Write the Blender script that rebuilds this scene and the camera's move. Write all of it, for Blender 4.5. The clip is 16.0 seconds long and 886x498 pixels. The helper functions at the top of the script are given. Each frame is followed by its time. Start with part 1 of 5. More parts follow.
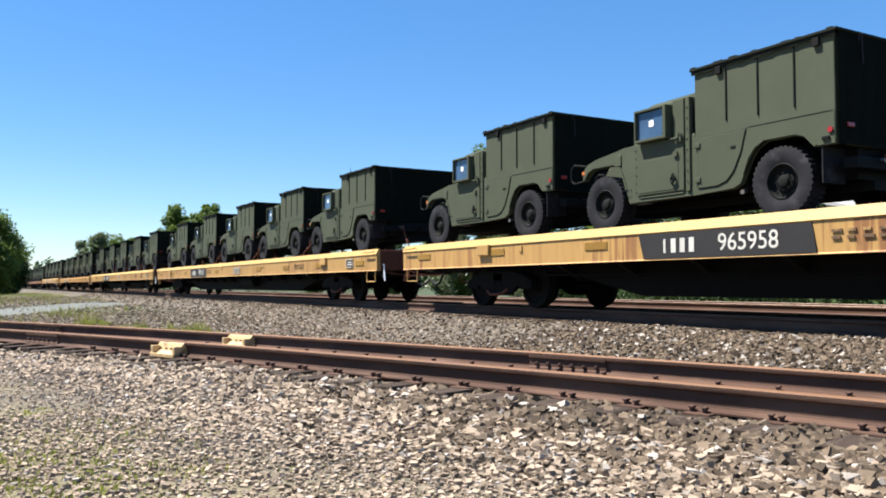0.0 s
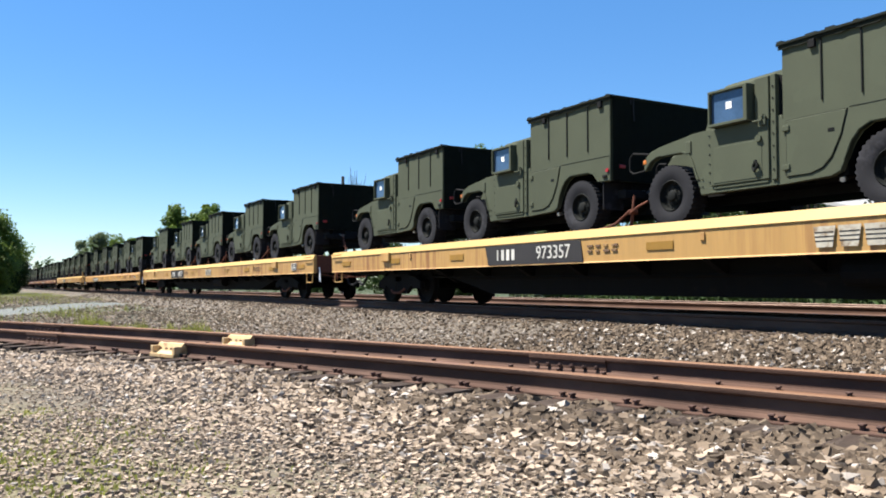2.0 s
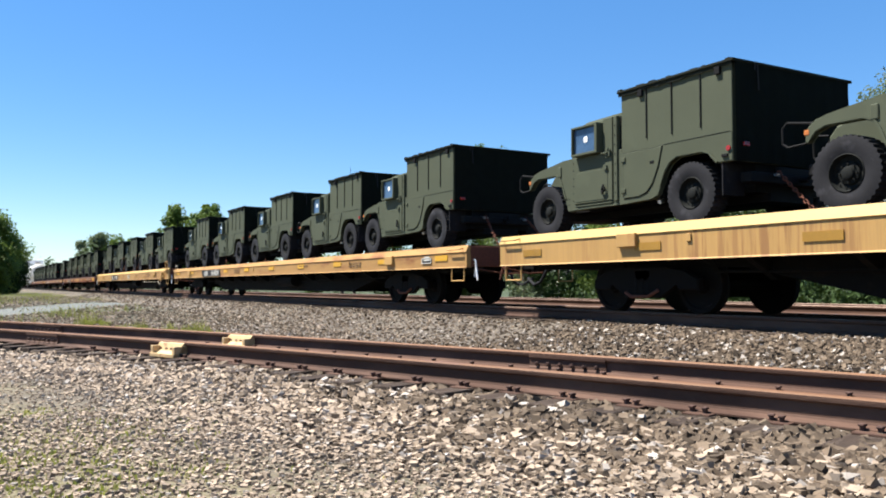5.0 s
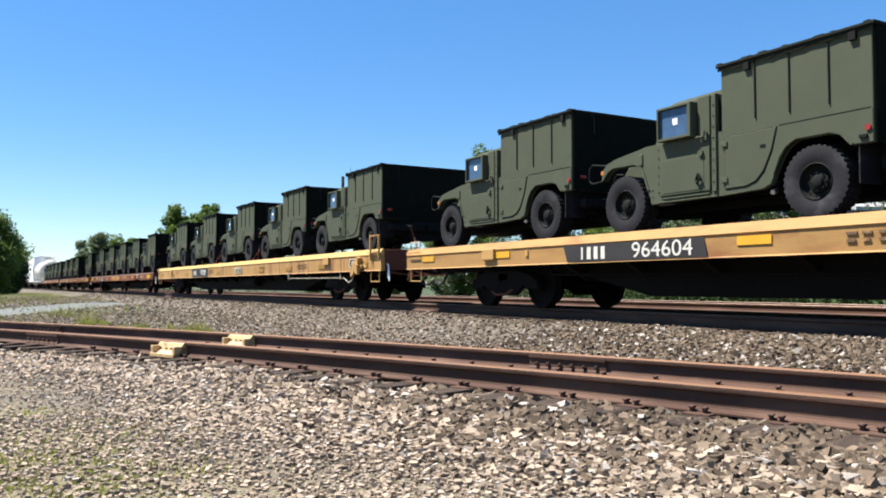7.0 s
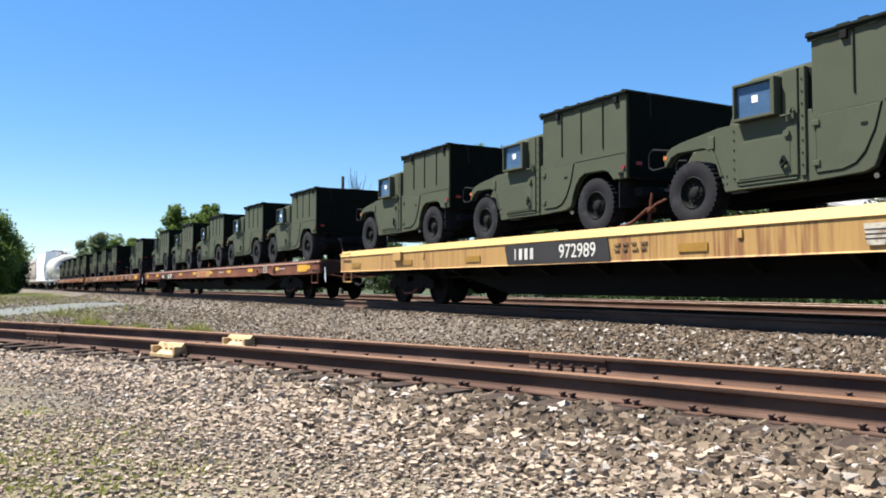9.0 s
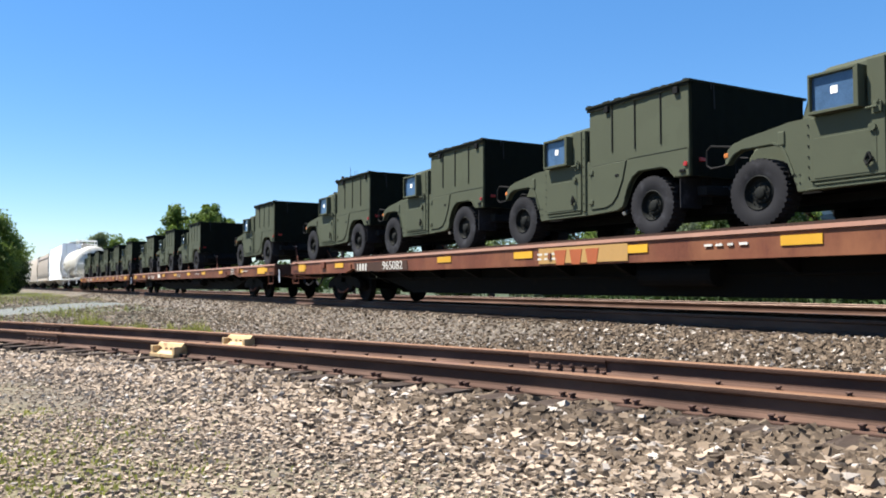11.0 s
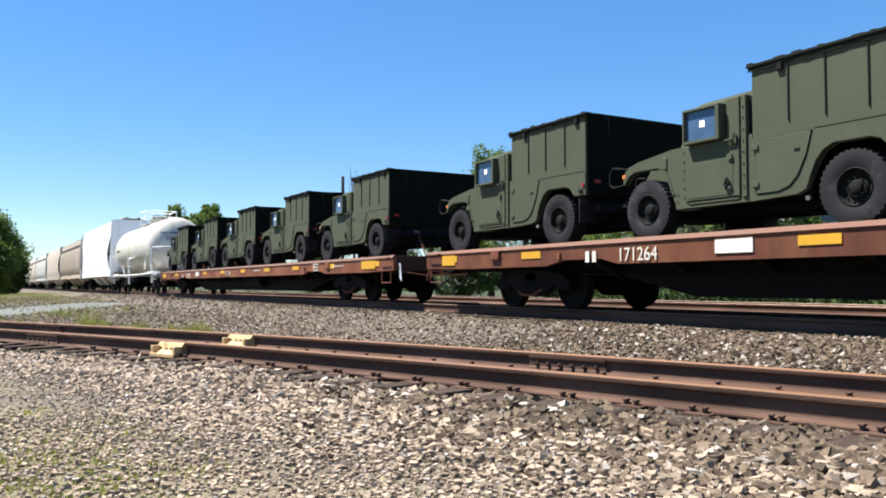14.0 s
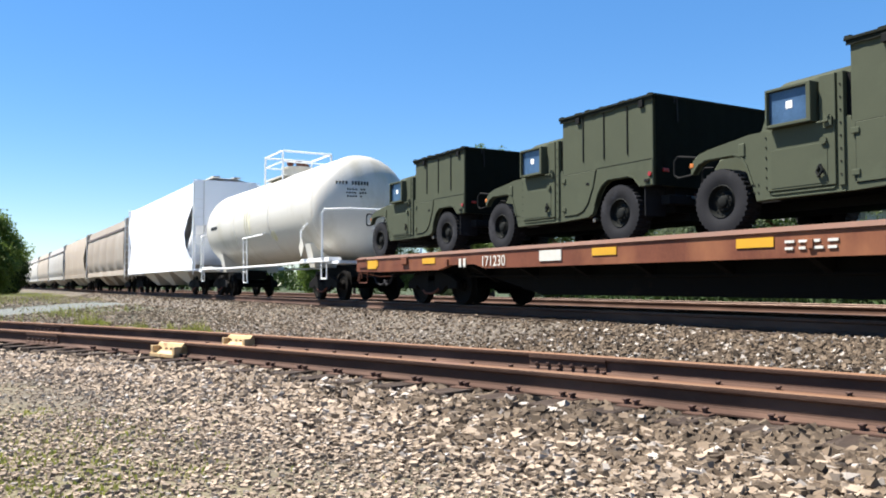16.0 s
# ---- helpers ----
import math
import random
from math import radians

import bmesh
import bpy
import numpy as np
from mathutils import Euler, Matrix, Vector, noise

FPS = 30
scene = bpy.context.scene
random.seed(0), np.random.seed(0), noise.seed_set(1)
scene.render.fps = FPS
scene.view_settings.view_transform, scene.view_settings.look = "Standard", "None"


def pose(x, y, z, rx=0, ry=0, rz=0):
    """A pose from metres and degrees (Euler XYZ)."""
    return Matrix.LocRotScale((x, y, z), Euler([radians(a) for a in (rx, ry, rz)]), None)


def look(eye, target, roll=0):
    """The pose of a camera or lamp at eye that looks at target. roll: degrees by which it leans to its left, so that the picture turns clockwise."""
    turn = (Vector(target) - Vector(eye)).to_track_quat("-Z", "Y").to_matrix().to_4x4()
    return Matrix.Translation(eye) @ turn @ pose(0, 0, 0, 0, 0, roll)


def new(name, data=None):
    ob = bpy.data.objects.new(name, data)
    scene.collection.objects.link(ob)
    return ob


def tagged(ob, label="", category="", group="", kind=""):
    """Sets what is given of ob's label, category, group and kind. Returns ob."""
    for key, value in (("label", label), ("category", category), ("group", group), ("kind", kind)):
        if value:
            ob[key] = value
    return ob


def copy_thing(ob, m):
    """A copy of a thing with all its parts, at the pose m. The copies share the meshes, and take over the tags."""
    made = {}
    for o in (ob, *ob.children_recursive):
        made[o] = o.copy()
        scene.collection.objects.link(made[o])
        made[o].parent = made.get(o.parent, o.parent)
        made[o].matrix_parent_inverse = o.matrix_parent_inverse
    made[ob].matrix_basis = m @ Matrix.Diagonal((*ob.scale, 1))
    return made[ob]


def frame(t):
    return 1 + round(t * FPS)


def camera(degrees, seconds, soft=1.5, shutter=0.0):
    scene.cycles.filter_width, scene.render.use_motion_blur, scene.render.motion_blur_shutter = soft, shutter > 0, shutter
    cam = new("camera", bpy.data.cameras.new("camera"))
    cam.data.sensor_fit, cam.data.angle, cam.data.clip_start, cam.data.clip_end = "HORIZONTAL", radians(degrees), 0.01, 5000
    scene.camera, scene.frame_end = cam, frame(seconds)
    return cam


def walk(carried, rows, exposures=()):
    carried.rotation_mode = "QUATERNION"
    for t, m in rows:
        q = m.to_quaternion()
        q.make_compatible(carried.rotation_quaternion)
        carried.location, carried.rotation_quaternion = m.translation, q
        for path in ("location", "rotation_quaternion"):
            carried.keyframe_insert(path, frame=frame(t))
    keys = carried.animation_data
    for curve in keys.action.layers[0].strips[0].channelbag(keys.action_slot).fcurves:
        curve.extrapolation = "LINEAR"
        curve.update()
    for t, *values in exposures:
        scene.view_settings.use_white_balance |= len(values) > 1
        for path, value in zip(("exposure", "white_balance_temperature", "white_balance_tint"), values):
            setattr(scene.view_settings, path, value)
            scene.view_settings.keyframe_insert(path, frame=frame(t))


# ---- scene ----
EXPOSURE = 1.5
# ---------- camera ----------
CAM_Z = 1.0
YAW, PITCH = radians(29.80), radians(2.586)
EYE = (0.0, 0.0, CAM_Z)
AIM = (-math.cos(YAW) * math.cos(PITCH), math.sin(YAW) * math.cos(PITCH), CAM_Z + math.sin(PITCH))
cam = camera(56.95, 16.0, 1.9)
walk(cam, [(0.0, look(EYE, AIM)), (16.0, look(EYE, AIM))], exposures=[(0.0, EXPOSURE, 6500, 10), (16.0, EXPOSURE, 6500, 10)])

# ---------- light ----------
SUN_WAY = Vector((-0.36, -0.43, 1.0)).normalized()
world = bpy.data.worlds.new("sky")
scene.world = world
world.use_nodes = True
wn = world.node_tree
wn.nodes.clear()
sky = wn.nodes.new("ShaderNodeTexSky")
sky.sky_type = "NISHITA"
sky.sun_disc = False
sky.sun_elevation = math.asin(SUN_WAY.z)
sky.sun_rotation = math.atan2(SUN_WAY.x, SUN_WAY.y)
sky.altitude = 100
sky.air_density = 1.0
sky.dust_density = 0.0
sky.ozone_density = 3.0
bg = wn.nodes.new("ShaderNodeBackground")
bg.inputs["Strength"].default_value = 0.0580
wo = wn.nodes.new("ShaderNodeOutputWorld")
deep = wn.nodes.new("ShaderNodeHueSaturation")
deep.inputs["Hue"].default_value = 0.508
deep.inputs["Saturation"].default_value = 1.34
haze = wn.nodes.new("ShaderNodeMix")
haze.data_type = "RGBA"
haze.inputs[0].default_value = 0.25
haze.inputs[7].default_value = (1.7, 4.0, 7.4, 1)
wn.links.new(sky.outputs[0], deep.inputs["Color"])
wn.links.new(deep.outputs[0], haze.inputs[6])
wn.links.new(haze.outputs[2], bg.inputs["Color"])
wn.links.new(bg.outputs[0], wo.inputs["Surface"])
sun_data = bpy.data.lights.new("sun", "SUN")
sun_data.energy, sun_data.angle, sun_data.color = 5.0, radians(0.53), (1.0, 0.95, 0.88)
sun = new("sun", sun_data)
sun.matrix_world = look(SUN_WAY * 60, (0, 0, 0))

# ---------- plan ----------
TRACK_Y = 9.772          # centre line of the main track
RAIL_Z = 0.598           # top of its rails
SIDING_Z = 0.310         # top of the siding's rails
TRACK2_Y = 14.75


def siding_y(x):
    """Centre line of the curved siding."""
    return 6.362 + 0.2441 * x - 0.00679 * x * x


def siding_slope(x):
    return 0.2441 - 0.01358 * x


def travel(t):
    """Metres the train has gone at t seconds."""
    return 12.375 * t + 0.01345 * (t - 8) ** 2


# ---------- materials ----------
def mat(name, base, rough=0.6, metal=0.0, var=0.25, scale=6.0, fine=60.0, bump=0.15, second=None, amount=0.5,
        stretch=(1, 1, 1), spread=0.12, coat=0.0, per="object", trans=0.0, gloss=0.5, patchy=0.0):
    """A procedural surface: two scales of noise in its colour, a second colour in patches, and fine relief."""
    m = bpy.data.materials.new(name)
    m.use_nodes = True
    nt = m.node_tree
    nodes, link = nt.nodes, nt.links.new
    b = nodes["Principled BSDF"]
    b.inputs["Metallic"].default_value = metal
    b.inputs["Coat Weight"].default_value = coat
    b.inputs["Specular IOR Level"].default_value = gloss
    b.inputs["Transmission Weight"].default_value = trans
    tc = nodes.new("ShaderNodeTexCoord")
    mp = nodes.new("ShaderNodeMapping")
    mp.inputs["Scale"].default_value = stretch
    link(tc.outputs["Object"], mp.inputs["Vector"])
    if per == "object":
        rnd = nodes.new("ShaderNodeObjectInfo").outputs["Random"]
    else:
        rnd = nodes.new("ShaderNodeNewGeometry").outputs["Random Per Island"]
    w = nodes.new("ShaderNodeMath")
    w.operation = "MULTIPLY"
    w.inputs[1].default_value = 40.0
    link(rnd, w.inputs[0])

    def cloud(s, detail):
        n = nodes.new("ShaderNodeTexNoise")
        n.noise_dimensions = "4D"
        n.inputs["Scale"].default_value = s
        n.inputs["Detail"].default_value = detail
        n.inputs["Roughness"].default_value = 0.62
        link(mp.outputs[0], n.inputs["Vector"])
        link(w.outputs[0], n.inputs["W"])
        return n.outputs["Fac"]

    big, small = cloud(scale, 5), cloud(fine, 3)
    dark = tuple(max(0, c * (1 - var)) for c in base) + (1,)
    light = tuple(min(1, c * (1 + var * 0.8)) for c in base) + (1,)
    ramp = nodes.new("ShaderNodeValToRGB")
    ramp.color_ramp.elements[0].position, ramp.color_ramp.elements[1].position = 0.3, 0.7
    ramp.color_ramp.elements[0].color, ramp.color_ramp.elements[1].color = dark, light
    mixf = nodes.new("ShaderNodeMix")
    mixf.inputs[0].default_value = 0.4
    link(big, mixf.inputs[2]); link(small, mixf.inputs[3])
    link(mixf.outputs[0], ramp.inputs[0])
    colour = ramp.outputs[0]
    if second:
        r2 = nodes.new("ShaderNodeValToRGB")
        r2.color_ramp.elements[0].position = 1 - amount - spread / 2
        r2.color_ramp.elements[1].position = min(1, 1 - amount + spread / 2)
        link(cloud(scale * 0.7, 6), r2.inputs[0])
        mx = nodes.new("ShaderNodeMix")
        mx.data_type = "RGBA"
        factor = r2.outputs[0]
        if patchy:
            area = nodes.new("ShaderNodeMapRange")
            area.inputs[1].default_value, area.inputs[2].default_value = 0.40, 0.60
            link(cloud(patchy, 2), area.inputs[0])
            times = nodes.new("ShaderNodeMath")
            times.operation = "MULTIPLY"
            link(factor, times.inputs[0]); link(area.outputs[0], times.inputs[1])
            factor = times.outputs[0]
        link(factor, mx.inputs[0])
        link(colour, mx.inputs[6])
        mx.inputs[7].default_value = (*second, 1)
        colour = mx.outputs[2]
    hsv = nodes.new("ShaderNodeHueSaturation")
    vr = nodes.new("ShaderNodeMapRange")
    vr.inputs[3].default_value, vr.inputs[4].default_value = 1 - spread, 1 + spread
    link(rnd, vr.inputs[0]); link(vr.outputs[0], hsv.inputs["Value"])
    link(colour, hsv.inputs["Color"])
    link(hsv.outputs[0], b.inputs["Base Color"])
    rr = nodes.new("ShaderNodeMapRange")
    rr.inputs[3].default_value, rr.inputs[4].default_value = max(0.03, rough - 0.12), min(1, rough + 0.12)
    link(big, rr.inputs[0]); link(rr.outputs[0], b.inputs["Roughness"])
    if bump:
        bp = nodes.new("ShaderNodeBump")
        bp.inputs["Strength"].default_value = bump
        bp.inputs["Distance"].default_value = 0.01
        link(small, bp.inputs["Height"]); link(bp.outputs[0], b.inputs["Normal"])
    return m


OLIVE = mat("olive paint", (0.0610, 0.0690, 0.0445), 0.7, var=0.12, scale=2.2, fine=90, bump=0.06, second=(0.0635, 0.0725, 0.0465), amount=0.42, spread=0.03, gloss=0.12)
# roof colour; on the rear sheet its near black stands for shade
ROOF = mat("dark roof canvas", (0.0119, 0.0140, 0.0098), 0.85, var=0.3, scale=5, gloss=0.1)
RUBBER = mat("black rubber", (0.0125, 0.0125, 0.0145), 0.8, var=0.4, scale=5, second=(0.030, 0.030, 0.034), amount=0.4, spread=0.1, gloss=0.2)
CHASSIS = mat("black chassis paint", (0.0063, 0.0063, 0.0063), 0.7, var=0.4, gloss=0.12)
RIM = mat("dark olive wheel paint", (0.008, 0.009, 0.008), 0.8, var=0.3, gloss=0.15)
STEEL = mat("bare steel", (0.42, 0.42, 0.41), 0.38, metal=0.9, var=0.2)
WHITEPAINT = mat("white paint", (0.78, 0.78, 0.76), 0.5, var=0.08, second=(0.55, 0.50, 0.42), amount=0.3)
RED = mat("red lens", (0.26, 0.015, 0.012), 0.25, var=0.1, bump=0)
AMBER = mat("amber lens", (0.42, 0.13, 0.02), 0.25, var=0.1, bump=0)
# the blue of sky in the panes is put into the base colour
GLASS = mat("tinted window glass", (0.045, 0.085, 0.15), 0.05, var=0.5, scale=3, bump=0)
PAPER = mat("white paper", (0.8, 0.8, 0.78), 0.8, var=0.05, bump=0)
YELLOW = mat("faded yellow paint", (0.385, 0.222, 0.066), 0.6, var=0.12, scale=1.6, second=(0.25, 0.105, 0.028), amount=0.36, stretch=(1, 1, 0.35), spread=0.1)
# lighter copy of the sill's yellow: sun on the curb put into its colour
YELLOWTOP = mat("bright yellow paint", (0.435, 0.276, 0.082), 0.6, var=0.10, scale=1.2, second=(0.3388, 0.1799, 0.0546), amount=0.26, spread=0.08)
YELLOWRUST = mat("rust streaked yellow paint", (0.375, 0.215, 0.062), 0.65, var=0.15, scale=13.0, second=(0.205, 0.088, 0.026), amount=0.48, stretch=(1, 1, 0.05), spread=0.09, patchy=0.5)
WORNYELLOW = mat("worn dirty yellow paint", (0.325, 0.182, 0.060), 0.7, var=0.22, scale=3.0, second=(0.180, 0.066, 0.024), amount=0.44, stretch=(0.45, 1, 2.0), spread=0.14, patchy=0.7, gloss=0.3)
BROWN = mat("oxide red paint", (0.118, 0.040, 0.022), 0.65, var=0.4, scale=1.5, second=(0.190, 0.076, 0.036), amount=0.45, stretch=(1, 1, 0.5), spread=0.2, gloss=0.2)
BROWNTOP = mat("worn oxide red paint", (0.108, 0.042, 0.021), 0.75, var=0.4, scale=2.2, second=(0.150, 0.068, 0.040), amount=0.35, spread=0.15)
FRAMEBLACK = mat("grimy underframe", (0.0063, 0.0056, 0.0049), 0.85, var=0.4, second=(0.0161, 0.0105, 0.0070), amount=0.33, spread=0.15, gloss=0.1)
DECK = mat("rusty deck plate", (0.0546, 0.0301, 0.0217), 0.85, var=0.35, scale=3, gloss=0.15)
PLACARD = mat("grey black placard paint", (0.0301, 0.0287, 0.0287), 0.7, var=0.2, scale=2, spread=0.05, gloss=0.15)
DULLWHITE = mat("grimy white paint", (0.36, 0.33, 0.26), 0.75, var=0.3, scale=9, second=(0.16, 0.10, 0.05), amount=0.42)
LETTER = mat("white stencil paint", (0.52, 0.50, 0.44), 0.75, var=0.15, scale=12, bump=0)
DARKLETTER = mat("black stencil paint", (0.0546, 0.0385, 0.0273), 0.7, var=0.2, bump=0)
STENCIL = mat("faded brown stencil paint", (0.105, 0.058, 0.028), 0.8, var=0.3, scale=14, second=(0.30, 0.18, 0.06), amount=0.42, bump=0)
ORANGE = mat("orange yellow reflector", (0.5187, 0.2730, 0.0112), 0.5, var=0.1, scale=4, spread=0.1)
OCHRE = mat("ochre reflector", (0.235, 0.122, 0.009), 0.6, var=0.2, scale=4, spread=0.1)
LOGORED = mat("dull red paint", (0.3003, 0.0707, 0.0161), 0.6, var=0.15)
RUST = mat("rusty chain steel", (0.1092, 0.0406, 0.0245), 0.85, var=0.35, scale=20, gloss=0.2)
RAILRUST = mat("rusty rail steel", (0.066, 0.036, 0.025), 0.8, var=0.25, scale=3.0, fine=70, bump=0.3, second=(0.104, 0.060, 0.042), amount=0.45, stretch=(0.3, 1, 1), spread=0.15, gloss=0.2)
RAILHEAD = mat("orange rusted rail head", (0.165, 0.080, 0.038), 0.65, var=0.2, scale=4, fine=80, bump=0.2, second=(0.1421, 0.0707, 0.0434), amount=0.4, stretch=(0.2, 1, 1), gloss=0.25)
RAILSHINE = mat("polished rail head", (0.17, 0.115, 0.085), 0.5, metal=0.55, var=0.25, scale=4, stretch=(0.2, 1, 1))
TIE = mat("weathered timber", (0.046, 0.033, 0.025), 0.9, var=0.4, scale=5, fine=60, bump=0.6, second=(0.098, 0.076, 0.060), amount=0.42, stretch=(6, 0.7, 3), gloss=0.15)
BOLT = mat("dark rusty bolt", (0.0546, 0.0245, 0.0161), 0.8, var=0.3)
DERAIL = mat("faded yellow clamp paint", (0.46, 0.315, 0.150), 0.65, var=0.2, scale=12, second=(0.175, 0.085, 0.040), amount=0.40)
STONE = mat("crushed ballast stone", (0.092, 0.066, 0.044), 0.9, var=0.32, scale=25, fine=160, bump=0.4, second=(0.143, 0.110, 0.077), amount=0.42, per="island", spread=0.5, gloss=0.2)
FINES = mat("dusty fine gravel", (0.262, 0.202, 0.145), 0.95, var=0.28, scale=25, second=(0.325, 0.262, 0.196), amount=0.42, per="island", spread=0.35, gloss=0.2)
PALE = mat("pale quartz ballast", (0.34, 0.30, 0.255), 0.85, var=0.15, scale=25, per="island", spread=0.25, gloss=0.25)
TANKWHITE = mat("white tank paint", (0.61, 0.58, 0.51), 0.45, var=0.08, scale=1.1, second=(0.46, 0.42, 0.32), amount=0.40, spread=0.16, stretch=(1, 1, 0.4))
STAIN = mat("dried yellow residue", (0.42, 0.37, 0.16), 0.8, var=0.2, scale=6, second=(0.55, 0.52, 0.40), amount=0.5, spread=0.4)
HOPWHITE = mat("bright white hopper paint", (0.84, 0.85, 0.87), 0.45, var=0.04, scale=0.8)
HOPTAN = mat("tan hopper paint", (0.345, 0.288, 0.228), 0.65, var=0.12, scale=1.2, stretch=(1, 1, 0.3), second=(0.390, 0.351, 0.296), amount=0.4, spread=0.2)
HOPGREY = mat("grey hopper paint", (0.437, 0.413, 0.374), 0.65, var=0.12, scale=1.2, stretch=(1, 1, 0.3))
HOPROOF = mat("weathered roof paint", (0.1092, 0.0875, 0.0819), 0.8, var=0.3)
BARK = mat("grey brown bark", (0.0707, 0.0546, 0.0434), 0.9, var=0.35, scale=12, bump=0.6, gloss=0.1)
LEAF = mat("green leaves", (0.100, 0.150, 0.032), 0.55, var=0.3, scale=1.2, per="island", spread=0.4, bump=0, second=(0.1085, 0.1435, 0.0385), amount=0.4, gloss=0.12)
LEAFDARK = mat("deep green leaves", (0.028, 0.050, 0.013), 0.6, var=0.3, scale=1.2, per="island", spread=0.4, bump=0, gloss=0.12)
LEAFGREY = mat("grey green leaves", (0.1015, 0.1260, 0.0770), 0.6, var=0.25, scale=1.2, per="island", spread=0.35, bump=0, gloss=0.12)
GRASS = mat("grass blades", (0.190, 0.200, 0.048), 0.7, var=0.3, scale=1.5, per="island", spread=0.3, bump=0, second=(0.300, 0.255, 0.110), amount=0.52, gloss=0.1)


def let_light_through(m, colour, share):
    """Thin leaves pass part of the light."""
    nodes, link = m.node_tree.nodes, m.node_tree.links.new
    thin = nodes.new("ShaderNodeBsdfTranslucent")
    thin.inputs["Color"].default_value = (*colour, 1)
    both = nodes.new("ShaderNodeMixShader")
    both.inputs[0].default_value = share
    out = nodes["Material Output"]
    link(nodes["Principled BSDF"].outputs[0], both.inputs[1])
    link(thin.outputs[0], both.inputs[2])
    link(both.outputs[0], out.inputs["Surface"])


let_light_through(LEAF, (0.15, 0.22, 0.040), 0.30)
let_light_through(LEAFGREY, (0.17, 0.22, 0.09), 0.35)
let_light_through(LEAFDARK, (0.05, 0.08, 0.016), 0.15)
let_light_through(GRASS, (0.26, 0.30, 0.05), 0.35)
SIDINGSHEET = mat("pale metal cladding", (0.40, 0.40, 0.39), 0.6, var=0.08, scale=1)
ROOFSHEET = mat("pale metal roofing", (0.33, 0.32, 0.30), 0.55, var=0.08, scale=1)
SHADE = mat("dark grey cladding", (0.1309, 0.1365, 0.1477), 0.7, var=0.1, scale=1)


def soil_material():
    """Ballast dust, grit and soil under the loose stones, grassy towards the camera's side."""
    m = bpy.data.materials.new("gritty soil")
    m.use_nodes = True
    nt = m.node_tree
    nodes, link = nt.nodes, nt.links.new
    b = nodes["Principled BSDF"]
    b.inputs["Roughness"].default_value = 0.95
    tc = nodes.new("ShaderNodeTexCoord").outputs["Object"]
    vor = nodes.new("ShaderNodeTexVoronoi")
    vor.inputs["Scale"].default_value = 22
    link(tc, vor.inputs["Vector"])
    bright = nodes.new("ShaderNodeSeparateColor")
    link(vor.outputs["Color"], bright.inputs[0])
    ramp = nodes.new("ShaderNodeValToRGB")
    for p, c in ((0.0, (0.040, 0.032, 0.024, 1)), (1.0, (0.170, 0.140, 0.104, 1))):
        ramp.color_ramp.elements[int(p)].color = c
    mid = ramp.color_ramp.elements.new(0.6)
    mid.color = (0.092, 0.074, 0.055, 1)
    link(bright.outputs[0], ramp.inputs[0])
    n = nodes.new("ShaderNodeTexNoise")
    n.inputs["Scale"].default_value = 0.55
    n.inputs["Detail"].default_value = 8
    link(tc, n.inputs["Vector"])
    n2 = nodes.new("ShaderNodeTexNoise")
    n2.inputs["Scale"].default_value = 30
    n2.inputs["Detail"].default_value = 5
    link(tc, n2.inputs["Vector"])
    attr = nodes.new("ShaderNodeAttribute")
    attr.attribute_name = "grassy"
    add = nodes.new("ShaderNodeMath")
    add.operation = "MULTIPLY_ADD"
    link(attr.outputs["Fac"], add.inputs[0])
    add.inputs[1].default_value = 0.55
    link(n.outputs["Fac"], add.inputs[2])
    r2 = nodes.new("ShaderNodeValToRGB")
    r2.color_ramp.elements[0].position, r2.color_ramp.elements[1].position = 0.62, 0.85
    link(add.outputs[0], r2.inputs[0])
    green = nodes.new("ShaderNodeValToRGB")
    green.color_ramp.elements[0].color = (0.150, 0.118, 0.082, 1)
    green.color_ramp.elements[1].color = (0.135, 0.122, 0.060, 1)
    link(n2.outputs["Fac"], green.inputs[0])
    mx = nodes.new("ShaderNodeMix")
    mx.data_type = "RGBA"
    link(r2.outputs[0], mx.inputs[0]); link(ramp.outputs[0], mx.inputs[6]); link(green.outputs[0], mx.inputs[7])
    path = nodes.new("ShaderNodeAttribute")
    path.attribute_name = "path"
    mp = nodes.new("ShaderNodeMix")
    mp.data_type = "RGBA"
    link(path.outputs["Fac"], mp.inputs[0]); link(mx.outputs[2], mp.inputs[6])
    mp.inputs[7].default_value = (0.200, 0.204, 0.210, 1)
    lush = nodes.new("ShaderNodeAttribute")
    lush.attribute_name = "lush"
    ml = nodes.new("ShaderNodeMix")
    ml.data_type = "RGBA"
    link(lush.outputs["Fac"], ml.inputs[0]); link(mp.outputs[2], ml.inputs[6])
    ml.inputs[7].default_value = (0.035, 0.050, 0.016, 1)
    link(ml.outputs[2], b.inputs["Base Color"])
    bp = nodes.new("ShaderNodeBump")
    bp.inputs["Strength"].default_value = 0.9
    bp.inputs["Distance"].default_value = 0.03
    link(vor.outputs["Distance"], bp.inputs["Height"])
    bp.invert = True
    link(bp.outputs[0], b.inputs["Normal"])
    return m


SOIL = soil_material()


# ---------- mesh helpers ----------
def box(bm, x0, x1, y0, y1, z0, z1, bevel=0.0):
    vs = [bm.verts.new((x, y, z)) for x in (x0, x1) for y in (y0, y1) for z in (z0, z1)]
    fs = [bm.faces.new([vs[i] for i in f]) for f in ((0, 1, 3, 2), (4, 6, 7, 5), (0, 4, 5, 1), (2, 3, 7, 6), (0, 2, 6, 4), (1, 5, 7, 3))]
    if bevel:
        bmesh.ops.bevel(bm, geom=list({e for f in fs for e in f.edges}), offset=bevel, segments=2, affect="EDGES", profile=0.5)


